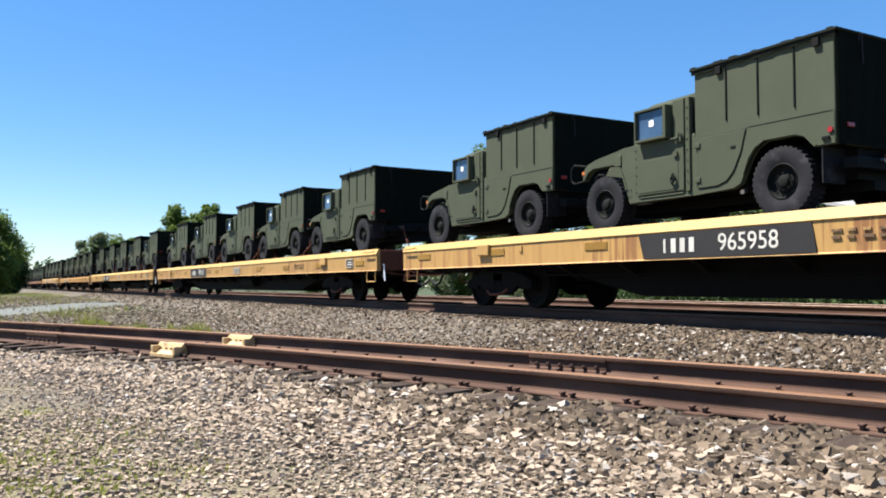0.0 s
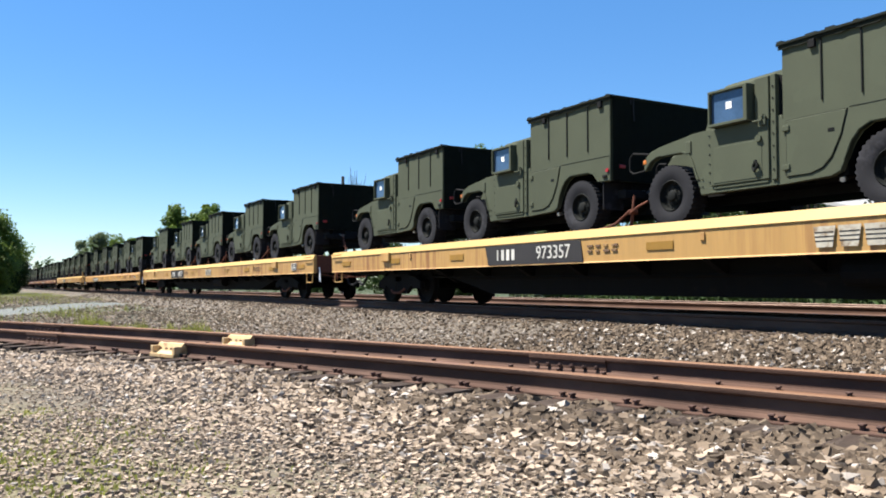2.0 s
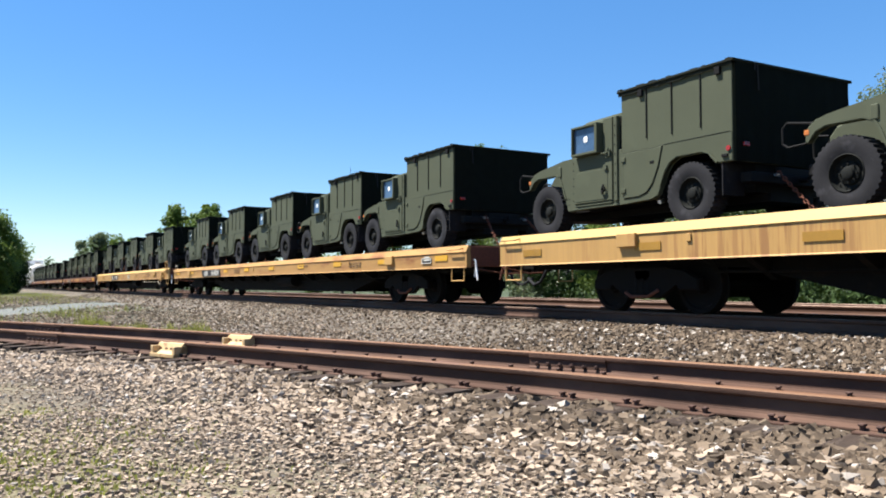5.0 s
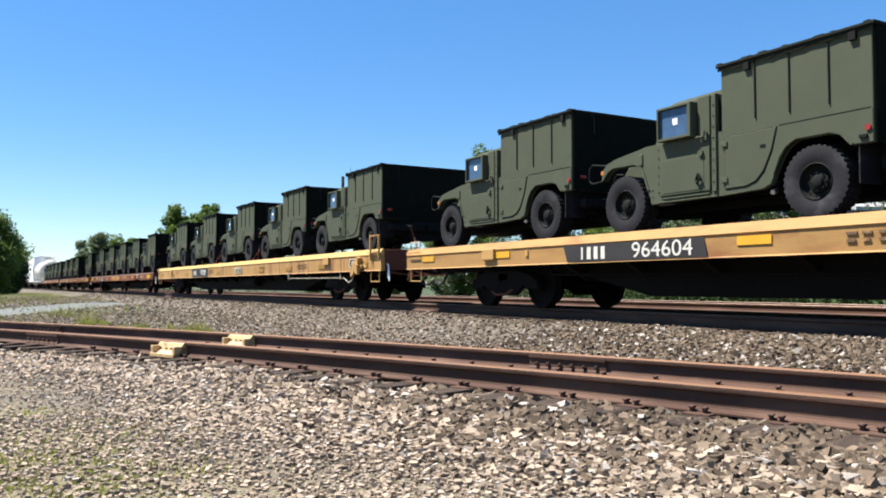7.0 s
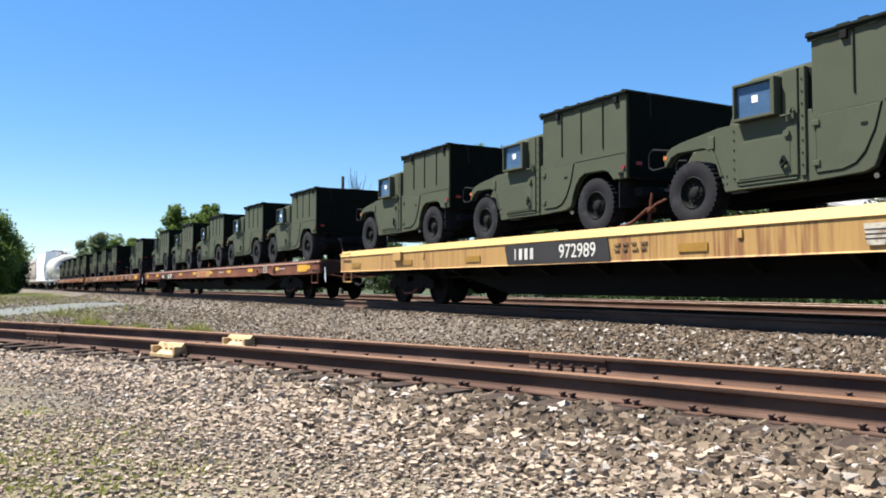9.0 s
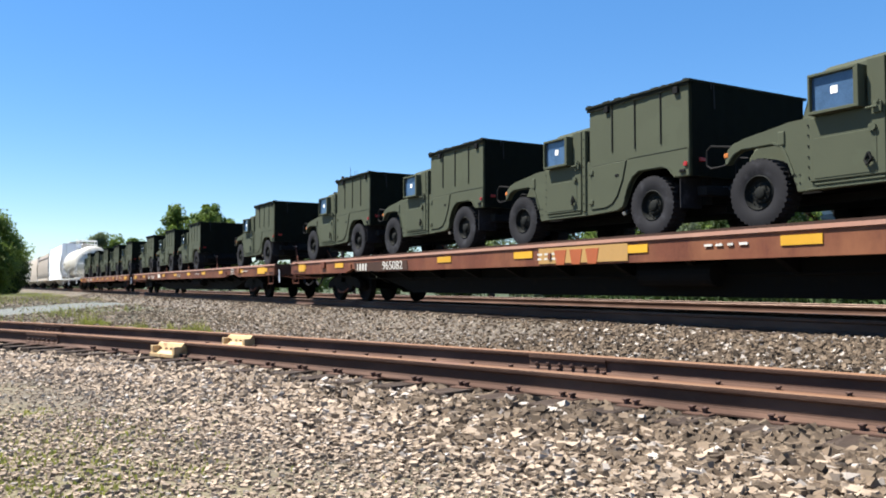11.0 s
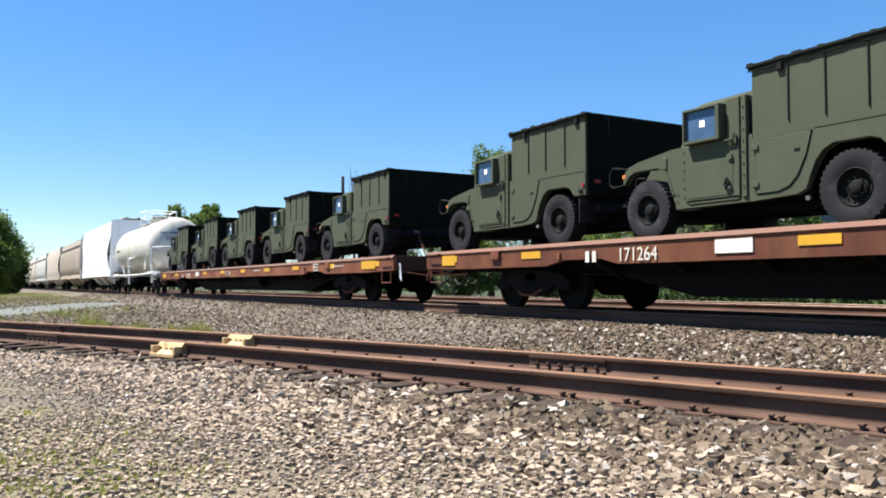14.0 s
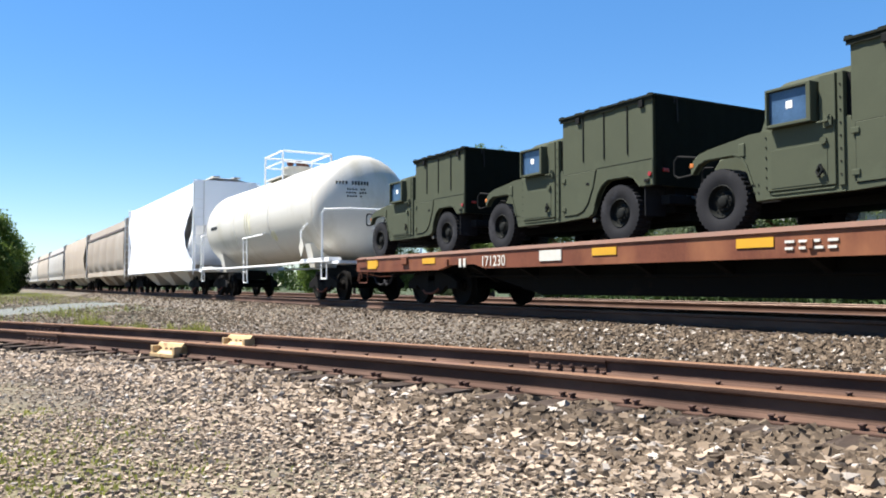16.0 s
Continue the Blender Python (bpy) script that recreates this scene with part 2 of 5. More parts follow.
def prism(bm, pts, y0, y1, bevel=0.0, plane="xz"):
    """A polygon in the x-z plane (or y-z, or x-y), drawn out along the third axis."""
    def place(p, d):
        return {"xz": (p[0], d, p[1]), "yz": (d, p[0], p[1]), "xy": (p[0], p[1], d)}[plane]
    a = [bm.verts.new(place(p, y0)) for p in pts]
    b = [bm.verts.new(place(p, y1)) for p in pts]
    n = len(pts)
    fs = [bm.faces.new(a), bm.faces.new(b[::-1])]
    for i in range(n):
        fs.append(bm.faces.new((a[i], b[i], b[(i + 1) % n], a[(i + 1) % n])))
    if bevel:
        bmesh.ops.bevel(bm, geom=list(fs[0].edges) + list(fs[1].edges), offset=bevel, segments=1, affect="EDGES")


def cyl(bm, p0, p1, r, seg=12, r2=None):
    """A capped cylinder or cone from p0 to p1."""
    p0, p1 = Vector(p0), Vector(p1)
    r2 = r if r2 is None else r2
    q = (p1 - p0).to_track_quat("Z", "Y")
    ring = [q @ Vector((math.cos(2 * math.pi * i / seg), math.sin(2 * math.pi * i / seg), 0)) for i in range(seg)]
    a = [bm.verts.new(p0 + v * r) for v in ring]
    b = [bm.verts.new(p1 + v * r2) for v in ring]
    for i in range(seg):
        bm.faces.new((a[i], a[(i + 1) % seg], b[(i + 1) % seg], b[i]))
    bm.faces.new(a[::-1]); bm.faces.new(b)


def tube(bm, pts, r, seg=7):
    for p, q in zip(pts, pts[1:]):
        cyl(bm, p, q, r, seg)


def lathe(bm, prof, seg=32, y_axis=True):
    """A ring of (radius, along) pairs turned round the y axis (or x)."""
    rings = []
    for r, a in prof:
        row = []
        for i in range(seg):
            t = 2 * math.pi * i / seg
            row.append(bm.verts.new((r * math.cos(t), a, r * math.sin(t)) if y_axis else (a, r * math.cos(t), r * math.sin(t))))
        rings.append(row)
    for a, b in zip(rings, rings[1:]):
        for i in range(seg):
            bm.faces.new((a[i], b[i], b[(i + 1) % seg], a[(i + 1) % seg]))
    return rings


def part(name, bm, material, parent=None, label="", smooth=False):
    me = bpy.data.meshes.new(name)
    bmesh.ops.recalc_face_normals(bm, faces=bm.faces)
    bm.to_mesh(me)
    bm.free()
    me.materials.append(material)
    if smooth:
        me.set_sharp_from_angle(angle=radians(35))
        for p in me.polygons:
            p.use_smooth = True
    ob = new(name, me)
    if parent:
        ob.parent = parent
    if label:
        ob["label"] = label
    return ob


def quick(name, boxes, material, parent=None, label="", bevel=0.0):
    bm = bmesh.new()
    for b in boxes:
        box(bm, *b, bevel=bevel)
    return part(name, bm, material, parent, label)


def thing(name, label, category, group=""):
    return tagged(new(name), label, category, group)


def twin(ob, m, parent):
    """A second object on the same mesh, as another part of the thing."""
    o = new(ob.name.split(".")[0], ob.data)
    o.parent = parent
    o.matrix_basis = m
    if "label" in ob:
        o["label"] = ob["label"]
    return o


def writing(text, size, material, parent, m, squeeze=1.0):
    """Letters of the built-in font as a thin mesh."""
    cu = bpy.data.curves.new("lettering", "FONT")
    cu.body, cu.size, cu.extrude, cu.align_x, cu.align_y = text, size, 0.0015, "CENTER", "CENTER"
    tmp = new("lettering", cu)
    me = bpy.data.meshes.new_from_object(tmp.evaluated_get(bpy.context.evaluated_depsgraph_get()))
    bpy.data.objects.remove(tmp)
    me.transform(Matrix.Diagonal((squeeze, 1, 1, 1)))
    me.materials.clear()
    me.materials.append(material)
    ob = new("lettering", me)
    ob.parent = parent
    ob.matrix_basis = m
    return ob


MOVERS = []              # (thing, place along the train, height)
WHEELS = []              # (wheelset, rolling radius)


# ---------- ground ----------
def ground_z(x, y):
    """Height of the soil under the loose stones."""
    xs = min(max(x, -24.0), 4.0)
    d = (y - siding_y(xs)) / math.hypot(1, siding_slope(xs))
    low = 0.058 if d > -1.5 else 0.058 + 0.015 * min(1, (-1.5 - d) / 1.5)
    bed = 0.385
    s = min(1.0, max(0.0, (y - 6.4) / 2.0))
    s = s * s * (3 - 2 * s)
    z = low + (bed - low) * s
    if y > TRACK2_Y + 2:
        z -= 0.35 * min(1, (y - TRACK2_Y - 2) / 2.5)
    far = max(0.0, -x - 14)
    if y < 6.4:
        z += 0.10 * min(1, far / 25) * min(1, max(0, (y + 4) / 8))
    z += 0.03 * noise.noise((x * 0.35, y * 0.35, 0)) * min(1, abs(d) / 2)
    return z


def axis(near, step, far, grow):
    out, s, v = [], step, near
    while v < far:
        out.append(v)
        v += s
        s *= grow
    return out + [far]


def build_ground():
    xs = [-v for v in axis(22.0, 0.5, 1800.0, 1.16)][::-1] + [-22 + 0.25 * i for i in range(1, 108)] + axis(5.0, 0.6, 900.0, 1.25)
    ys = [-v for v in axis(3.0, 0.5, 900.0, 1.25)][::-1] + [-3 + 0.25 * i for i in range(1, 92)] + axis(20.0, 0.6, 1600.0, 1.2)
    verts = [(x, y, ground_z(x, y)) for x in xs for y in ys]
    n = len(ys)
    faces = [(i * n + j, (i + 1) * n + j, (i + 1) * n + j + 1, i * n + j + 1) for i in range(len(xs) - 1) for j in range(n - 1)]
    me = bpy.data.meshes.new("ground")
    me.from_pydata(verts, [], faces)
    me.materials.append(SOIL)
    grassy = me.attributes.new("grassy", "FLOAT", "POINT")
    path = me.attributes.new("path", "FLOAT", "POINT")
    lush = me.attributes.new("lush", "FLOAT", "POINT")
    g, p, u = [], [], []
    for x, y, z in verts:
        d = (y - siding_y(min(max(x, -24), 4)))
        v = 0.0
        if d < -2.2:
            v = min(1, (-2.2 - d) / 2.5) * 0.75
        if y > TRACK2_Y + 2.2 or y < -4:
            v = 1.0
        if x < -14 and d > 1.2 and y < 6.5:
            v = 0.15
        if x < -45 and y < 7.5:
            v = 0.4
        g.append(v)
        back = 0.5 * min(1, max(0, (-x - 19) / 6)) * min(1, max(0, (7.2 - y) / 1.5)) if d > 1.0 or x < -24 else 0.0
        u.append(max(back, min(1.0, max(0.0, (y - TRACK2_Y - 2.0) / 0.8))))
        c = 0.9 - (x + 31.9) * 0.45
        w = math.exp(-((y - c) / 1.7) ** 4) if -44 < x < -24 and y < 6.4 else 0.0
        p.append(min(1, w * 1.2))
    grassy.data.foreach_set("value", g)
    path.data.foreach_set("value", p)
    lush.data.foreach_set("value", u)
    for q in me.polygons:
        q.use_smooth = True
    tagged(new("ground", me), "tan gritty ballast soil with patchy dry grass", "ground", kind="structure")


build_ground()


# ---------- rails ----------
RAIL = [(-0.070, 0), (0.070, 0), (0.070, 0.011), (0.016, 0.030), (0.009, 0.045), (0.009, 0.120), (0.034, 0.136), (0.036, 0.150), (0.036, 0.164), (0.028, 0.173),
        (-0.028, 0.173), (-0.036, 0.164), (-0.036, 0.150), (-0.034, 0.136), (-0.009, 0.120), (-0.009, 0.045), (-0.016, 0.030), (-0.070, 0.011)]


def rail_mesh(name, line, offset, top, body, head, parent, label, size=1.0):
    """A rail swept along line(x) -> (x, y, slope), shifted sideways by offset."""
    sect = [(a * size, (b - 0.173) * size) for a, b in RAIL]
    rows = []
    for x, y, sl in line:
        nx, ny = -sl / math.hypot(1, sl), 1 / math.hypot(1, sl)
        rows.append([(x + nx * (offset + a), y + ny * (offset + a), top + b) for a, b in sect])
    k = len(sect)
    verts = [v for r in rows for v in r]
    faces, mats = [], []
    for i in range(len(rows) - 1):
        for j in range(k):
            faces.append((i * k + j, i * k + (j + 1) % k, (i + 1) * k + (j + 1) % k, (i + 1) * k + j))
            mats.append(1 if 8 <= j <= 10 else 0)
    faces += [tuple(range(k)), tuple(range((len(rows) - 1) * k, len(rows) * k))[::-1]]
    mats += [0, 0]
    me = bpy.data.meshes.new(name)
    me.from_pydata(verts, [], faces)
    me.materials.append(body)
    me.materials.append(head)
    me.polygons.foreach_set("material_index", mats)
    ob = new(name, me)
    ob.parent = parent
    ob["label"] = label
    return ob


siding = tagged(new("siding_track"), "rusty curved siding track on weathered timber ties", "railway track", kind="structure")
SIDE_LINE = [(x, siding_y(x), siding_slope(x)) for x in [4.0 - 0.5 * i for i in range(64)]]
for off in (-0.7535, 0.7535):
    rail_mesh("rail", SIDE_LINE, off, SIDING_Z, RAILRUST, RAILHEAD, siding, "rusty brown steel rail with an orange head", 1.10)
main = tagged(new("main_track"), "main line track on timber ties under the train", "railway track", kind="structure")
MAIN_LINE = [(x, TRACK_Y, 0) for x in (60, 20, 0, -20, -60, -200, -900)]
for off in (-0.7535, 0.7535):
    rail_mesh("rail", MAIN_LINE, off, RAIL_Z, RAILRUST, RAILSHINE, main, "steel rail with a polished head")
track2 = tagged(new("second_track"), "second main line track behind the train", "railway track", kind="structure")
LINE2 = [(x, TRACK2_Y, 0) for x in (60, 20, 0, -20, -60, -200, -900)]
for off in (-0.7535, 0.7535):
    rail_mesh("rail", LINE2, off, RAIL_Z + 0.03, RAILRUST, RAILSHINE, track2, "steel rail with a polished head")


def tie_mesh():
    bm = bmesh.new()
    box(bm, -0.115, 0.115, -1.30, 1.30, -0.17, 0.0, bevel=0.012)
    for v in bm.verts:
        v.co += Vector((noise.noise(v.co * 4), 0.6 * noise.noise(v.co * 4 + Vector((9, 0, 0))), 0.4 * noise.noise(v.co * 5 + Vector((0, 9, 0))))) * 0.022
    me = bpy.data.meshes.new("tie")
    bm.to_mesh(me)
    bm.free()
    me.materials.append(TIE)
    return me


TIE_MESH = tie_mesh()


def spike_mesh():
    bm = bmesh.new()
    box(bm, -0.014, 0.014, -0.022, 0.014, -0.03, 0.02, bevel=0.004)
    box(bm, -0.020, 0.020, -0.034, 0.020, 0.018, 0.034, bevel=0.006)
    me = bpy.data.meshes.new("spike")
    bm.to_mesh(me)
    bm.free()
    me.materials.append(BOLT)
    return me


def plate_mesh():
    bm = bmesh.new()
    box(bm, -0.10, 0.10, -0.18, 0.18, -0.004, 0.012, bevel=0.004)
    me = bpy.data.meshes.new("tie_plate")
    bm.to_mesh(me)
    bm.free()
    me.materials.append(RAILRUST)
    return me


SPIKE_MESH, PLATE_MESH = spike_mesh(), plate_mesh()


SIDING_TIES = []


def lay_ties():
    """Ties along the siding (with plates and spikes) and along the two main tracks."""
    x = 2.6
    while x > -19:
        SIDING_TIES.append(x)
        sl = siding_slope(x)
        a = math.atan(sl)
        o = new("tie", TIE_MESH)
        o.parent = siding
        y = siding_y(x)
        m = pose(x, y, SIDING_Z - 0.193 + random.uniform(-0.006, 0.003), 0, 0, math.degrees(a) + random.uniform(-2.5, 2.5)) @ pose(0, random.uniform(-0.10, 0.10), 0)
        o.matrix_basis = m
        for off in (-0.7535, 0.7535):
            p = new("tie_plate", PLATE_MESH)
            p.parent = siding
            base = pose(x - math.sin(a) * off, y + math.cos(a) * off, SIDING_Z - 0.195, 0, 0, math.degrees(a))
            p.matrix_basis = base
            if x > -13:
                for dx, dy, turn in ((-0.05, -0.082, 0), (0.05, 0.082, 180)) if off > 0 else ((-0.055, -0.082, 0), (0.04, -0.10, 0)):
                    s = new("spike", SPIKE_MESH)
                    s.parent = siding
                    s.matrix_basis = base @ pose(dx + random.uniform(-0.015, 0.015), dy, 0.020, 0, 0, turn + random.uniform(-12, 12))
        x -= 0.545 * math.cos(a) + random.uniform(-0.03, 0.03)
    for track, yy, zz, lo in ((main, TRACK_Y, RAIL_Z, -75), (track2, TRACK2_Y, RAIL_Z + 0.03, -40)):
        x = 6.0
        while x > lo:
            o = new("tie", TIE_MESH)
            o.parent = track
            o.matrix_basis = pose(x, yy + random.uniform(-0.06, 0.06), zz - 0.178, 0, 0, random.uniform(-1.5, 1.5))
            x -= 0.53


def joint_bar(x, off, length=0.91, bolts=6):
    """A bolted joint bar on the near side of a siding rail."""
    sl = siding_slope(x)
    a = math.atan(sl)
    m = pose(x - math.sin(a) * off, siding_y(x) + math.cos(a) * off, SIDING_Z - 0.190, 0, 0, math.degrees(a))
    bm = bmesh.new()
    prism(bm, [(-0.012, 0.020), (-0.052, 0.018), (-0.050, 0.032), (-0.030, 0.048), (-0.028, 0.115), (-0.046, 0.135), (-0.048, 0.165), (-0.012, 0.165)], -length / 2, length / 2, plane="yz")
    bar = part("joint_bar", bm, RAILRUST, siding, "rusty bolted joint bar")
    bar.matrix_basis = m
    for i in range(bolts):
        bm = bmesh.new()
        xx = (i - (bolts - 1) / 2) * length / (bolts + 0.4)
        cyl(bm, (xx, -0.066, 0.075), (xx, -0.025, 0.075), 0.021, 6)
        cyl(bm, (xx, -0.082, 0.075), (xx, -0.064, 0.075), 0.011, 8)
        part("bolt", bm, BOLT, bar)
    return bar


def derail(x, off):
    """A yellow two-lobed steel guard clamped to the rail."""
    sl = siding_slope(x)
    a = math.atan(sl)
    m = pose(x - math.sin(a) * off, siding_y(x) + math.cos(a) * off, SIDING_Z - 0.190, 0, 0, math.degrees(a))
    root = thing("rail_anchor_clamp", "yellow painted steel clamp bolted to the rusty siding rail", "rail clamp", "yellow rail clamps")
    root.matrix_basis = m
    bm = bmesh.new()
    prism(bm, [(-0.20, 0.0), (-0.20, 0.03), (-0.105, 0.075), (-0.07, 0.165), (-0.012, 0.185), (-0.012, 0.03), (-0.05, 0.0)], -0.26, 0.26, plane="yz")
    part("base_plate", bm, DERAIL, root)
    for i in (-0.23, 0.23):
        quick("rib", [(i - 0.03, i + 0.03, -0.19, -0.02, 0.01, 0.135)], DERAIL, root, bevel=0.008)
    quick("flange", [(-0.26, 0.26, -0.205, -0.06, 0.0, 0.045)], DERAIL, root, bevel=0.006)
    for i in (-0.17, -0.05, 0.05, 0.15):
        bm = bmesh.new()
        cyl(bm, (i, -0.10, 0.085), (i, -0.06, 0.085), 0.03, 6)
        part("bolt", bm, BOLT, root)
    return root


lay_ties()
joint_bar(-6.37, 0.7535)
joint_bar(-14.0, -0.7535)
joint_bar(-16.4, 0.7535)
derail(-10.87, -0.7535)
derail(-11.42, 0.7535)


# ---------- army truck ----------
HALF = 1.22              # half the width of the truck's body


def arc(cx, cz, r, a0, a1, n):
    return [(cx + r * math.cos(radians(a0 + (a1 - a0) * i / n)), cz + r * math.sin(radians(a0 + (a1 - a0) * i / n))) for i in range(n + 1)]


def tyre_mesh():
    bm = bmesh.new()
    seg = 144
    prof = [(0.235, -0.135, 0), (0.30, -0.158, 0), (0.38, -0.161, 0), (0.425, -0.155, 0), (0.446, -0.150, 1), (0.446, -0.035, 1), (0.446, 0.035, 2), (0.446, 0.150, 2), (0.425, 0.155, 0), (0.38, 0.161, 0), (0.30, 0.158, 0), (0.235, 0.135, 0), (0.235, -0.135, 0)]
    rings = []
    for r, a, lug in prof:
        row = []
        for i in range(seg):
            t = 2 * math.pi * i / seg
            rr = r + (0.018 if lug and (i // 2 + lug) % 2 else 0.0)
            row.append(bm.verts.new((rr * math.cos(t), a, rr * math.sin(t))))
        rings.append(row)
    for a, b in zip(rings, rings[1:]):
        for i in range(seg):
            bm.faces.new((a[i], b[i], b[(i + 1) % seg], a[(i + 1) % seg]))
    return bm


def rim_mesh():
    bm = bmesh.new()
    lathe(bm, [(0.24, -0.14), (0.228, -0.150), (0.222, -0.12), (0.205, -0.07), (0.15, -0.06), (0.135, -0.085), (0.09, -0.095), (0.075, -0.13), (0.045, -0.142), (0.001, -0.142)], 28)
    for i in range(8):
        a = 2 * math.pi * i / 8
        cyl(bm, (0.112 * math.cos(a), -0.075, 0.112 * math.sin(a)), (0.112 * math.cos(a), -0.115, 0.112 * math.sin(a)), 0.012, 6)
    for i in range(12):
        a = 2 * math.pi * (i + 0.5) / 12
        cyl(bm, (0.182 * math.cos(a), -0.06, 0.182 * math.sin(a)), (0.182 * math.cos(a), -0.082, 0.182 * math.sin(a)), 0.010, 6)
    return bm


def build_truck():
    root = thing("army_truck", "olive green armoured army truck with box shelter chained on flatcar", "army truck", "army trucks on the flatcars")
    H2 = HALF
    # lower body: side plates with wheel arches, hood and tub between
    side = [(0.77, 0.80), (0.77, 1.20), (-1.38, 1.20), (-1.38, 1.27), (-2.66, 1.27), (-2.82, 1.265), (-3.00, 1.235), (-3.30, 1.195), (-3.50, 1.165), (-3.66, 1.125), (-3.76, 1.055), (-3.80, 0.96), (-3.80, 0.86), (-3.75, 0.86)]
    side += [(-3.72, 0.91), (-3.65, 0.985), (-3.52, 1.035), (-3.05, 1.035), (-2.93, 0.985), (-2.86, 0.87), (-2.76, 0.60)]
    side += [(-2.70, 0.385), (-1.36, 0.40), (-0.72, 0.42), (-0.60, 0.47)]
    side += [(-0.545, 0.60), (-0.46, 0.80), (-0.36, 0.92), (-0.22, 0.99), (0.24, 0.99), (0.36, 0.95), (0.44, 0.86), (0.50, 0.80)]
    for s in (-1, 1):
        bm = bmesh.new()
        prism(bm, side, s * H2, s * (H2 - 0.09), bevel=0.012)
        part("side_body", bm, OLIVE, root)
    bm = bmesh.new()
    prism(bm, [(-2.70, 0.62), (-2.70, 1.27), (-2.98, 1.24), (-3.50, 1.18), (-3.72, 1.10), (-3.82, 0.98), (-3.82, 0.62)], -0.74, 0.74, bevel=0.03)
    part("hood", bm, OLIVE, root)
    quick("underbody", [(-3.84, 0.72, -0.72, 0.72, 0.42, 0.95)], CHASSIS, root, "black underbody")
    quick("cab_floor", [(-2.72, -1.30, -1.1, 1.1, 0.43, 1.2)], CHASSIS, root)
    quick("wheel_well", [(-0.75, -0.58, -1.1, 1.1, 0.43, 1.2)], CHASSIS, root)
    quick("tail_box", [(0.50, 0.74, -1.1, 1.1, 0.82, 1.2)], CHASSIS, root)
    quick("frame_rail", [(-3.8, 0.75, -0.45, 0.45, 0.30, 0.415)], CHASSIS, root)
    for x in (-3.30, 0.0):
        quick("axle", [(x - 0.07, x + 0.07, -0.85, 0.85, 0.40, 0.53), (x - 0.16, x + 0.16, -0.2, 0.2, 0.33, 0.6)], CHASSIS, root, bevel=0.02)
        for s in (-1, 1):
            bm = bmesh.new()
            cyl(bm, (x + 0.1, s * 0.62, 0.42), (x + 0.02, s * 0.58, 0.95), 0.05, 8)
            part("spring", bm, CHASSIS, root)
    # folded lips round the wheel arches
    lips = ([(-3.75, 0.86), (-3.72, 0.91), (-3.65, 0.985), (-3.52, 1.035), (-3.05, 1.035), (-2.93, 0.985), (-2.86, 0.87), (-2.76, 0.60)],
            [(-0.545, 0.60), (-0.46, 0.80), (-0.36, 0.92), (-0.22, 0.99), (0.24, 0.99), (0.36, 0.95), (0.44, 0.86), (0.50, 0.80)])
    for line in lips:
        mx = sum(p[0] for p in line) / len(line)
        outer = [(x + (x - mx) * 0.05, z + 0.022) for x, z in line]
        for s in (-1, 1):
            bm = bmesh.new()
            prism(bm, line + outer[::-1], s * (H2 - 0.10), s * (H2 + 0.014))
            part("arch_lip", bm, OLIVE, root)
    # cab
    bm = bmesh.new()
    pts = [(-1.40, 1.18, 1.26), (-2.66, 1.18, 1.26), (-2.53, 1.16, 1.68), (-2.47, 1.13, 1.78), (-2.36, 1.08, 1.865), (-1.42, 1.08, 1.885)]
    a = [bm.verts.new((x, -y, z)) for x, y, z in pts]
    b = [bm.verts.new((x, y, z)) for x, y, z in pts]
    bm.faces.new(a); bm.faces.new(b[::-1])
    for i in range(len(pts)):
        bm.faces.new((a[i], b[i], b[(i + 1) % len(pts)], a[(i + 1) % len(pts)]))
    bmesh.ops.bevel(bm, geom=list(bm.edges), offset=0.018, segments=2, affect="EDGES")
    part("cab", bm, OLIVE, root)
    bm = bmesh.new()
    prism(bm, [(-2.65, 1.32), (-2.54, 1.67), (-2.55, 1.675), (-2.665, 1.325)], -0.85, -0.06)
    part("windscreen", bm, GLASS, root)
    bm = bmesh.new()
    prism(bm, [(-2.65, 1.32), (-2.54, 1.67), (-2.55, 1.675), (-2.665, 1.325)], 0.06, 0.85)
    part("windscreen", bm, GLASS, root)
    quick("roof_plate", [(-2.4, -1.45, -0.95, 0.95, 1.868, 1.905)], OLIVE, root, bevel=0.01)
    for s in (-1, 1):
        y = lambda v: s * v
        def two(p, q):
            return (min(s * p, s * q), max(s * p, s * q))
        # armoured door with its thick projecting window
        door = quick("door", [(-2.50, -1.56, *two(H2 - 0.02, H2 + 0.028), 0.49, 1.25), (-1.76, -1.55, *two(0.92, H2 + 0.028), 1.24, 1.80)], OLIVE, root, bevel=0.008)
        quick("door_recess", [(-2.44, -1.66, *two(H2 + 0.02, H2 + 0.034), 0.52, 1.00)], OLIVE, door, bevel=0.004)
        fr = [(-2.44, -1.80, *two(0.95, H2 + 0.135), 1.715, 1.750), (-2.44, -1.80, *two(0.95, H2 + 0.135), 1.265, 1.305), (-2.44, -2.412, *two(0.95, H2 + 0.135), 1.300, 1.72), (-1.86, -1.80, *two(0.95, H2 + 0.135), 1.300, 1.72)]
        wf = quick("window_frame", fr, OLIVE, door, bevel=0.006)
        quick("window_pane", [(-2.42, -1.85, *two(H2 + 0.060, H2 + 0.084), 1.295, 1.725)], GLASS, door, "dark armoured glass with sky blue painted in")
        quick("window_paper", [(-2.17, -2.08, *two(H2 + 0.085, H2 + 0.088), 1.48, 1.57)], PAPER, door, "white paper notice")
        quick("hinge_strip", [(-1.52, -1.445, *two(0.95, H2 + 0.03), 0.47, 1.80)], OLIVE, root, bevel=0.006)
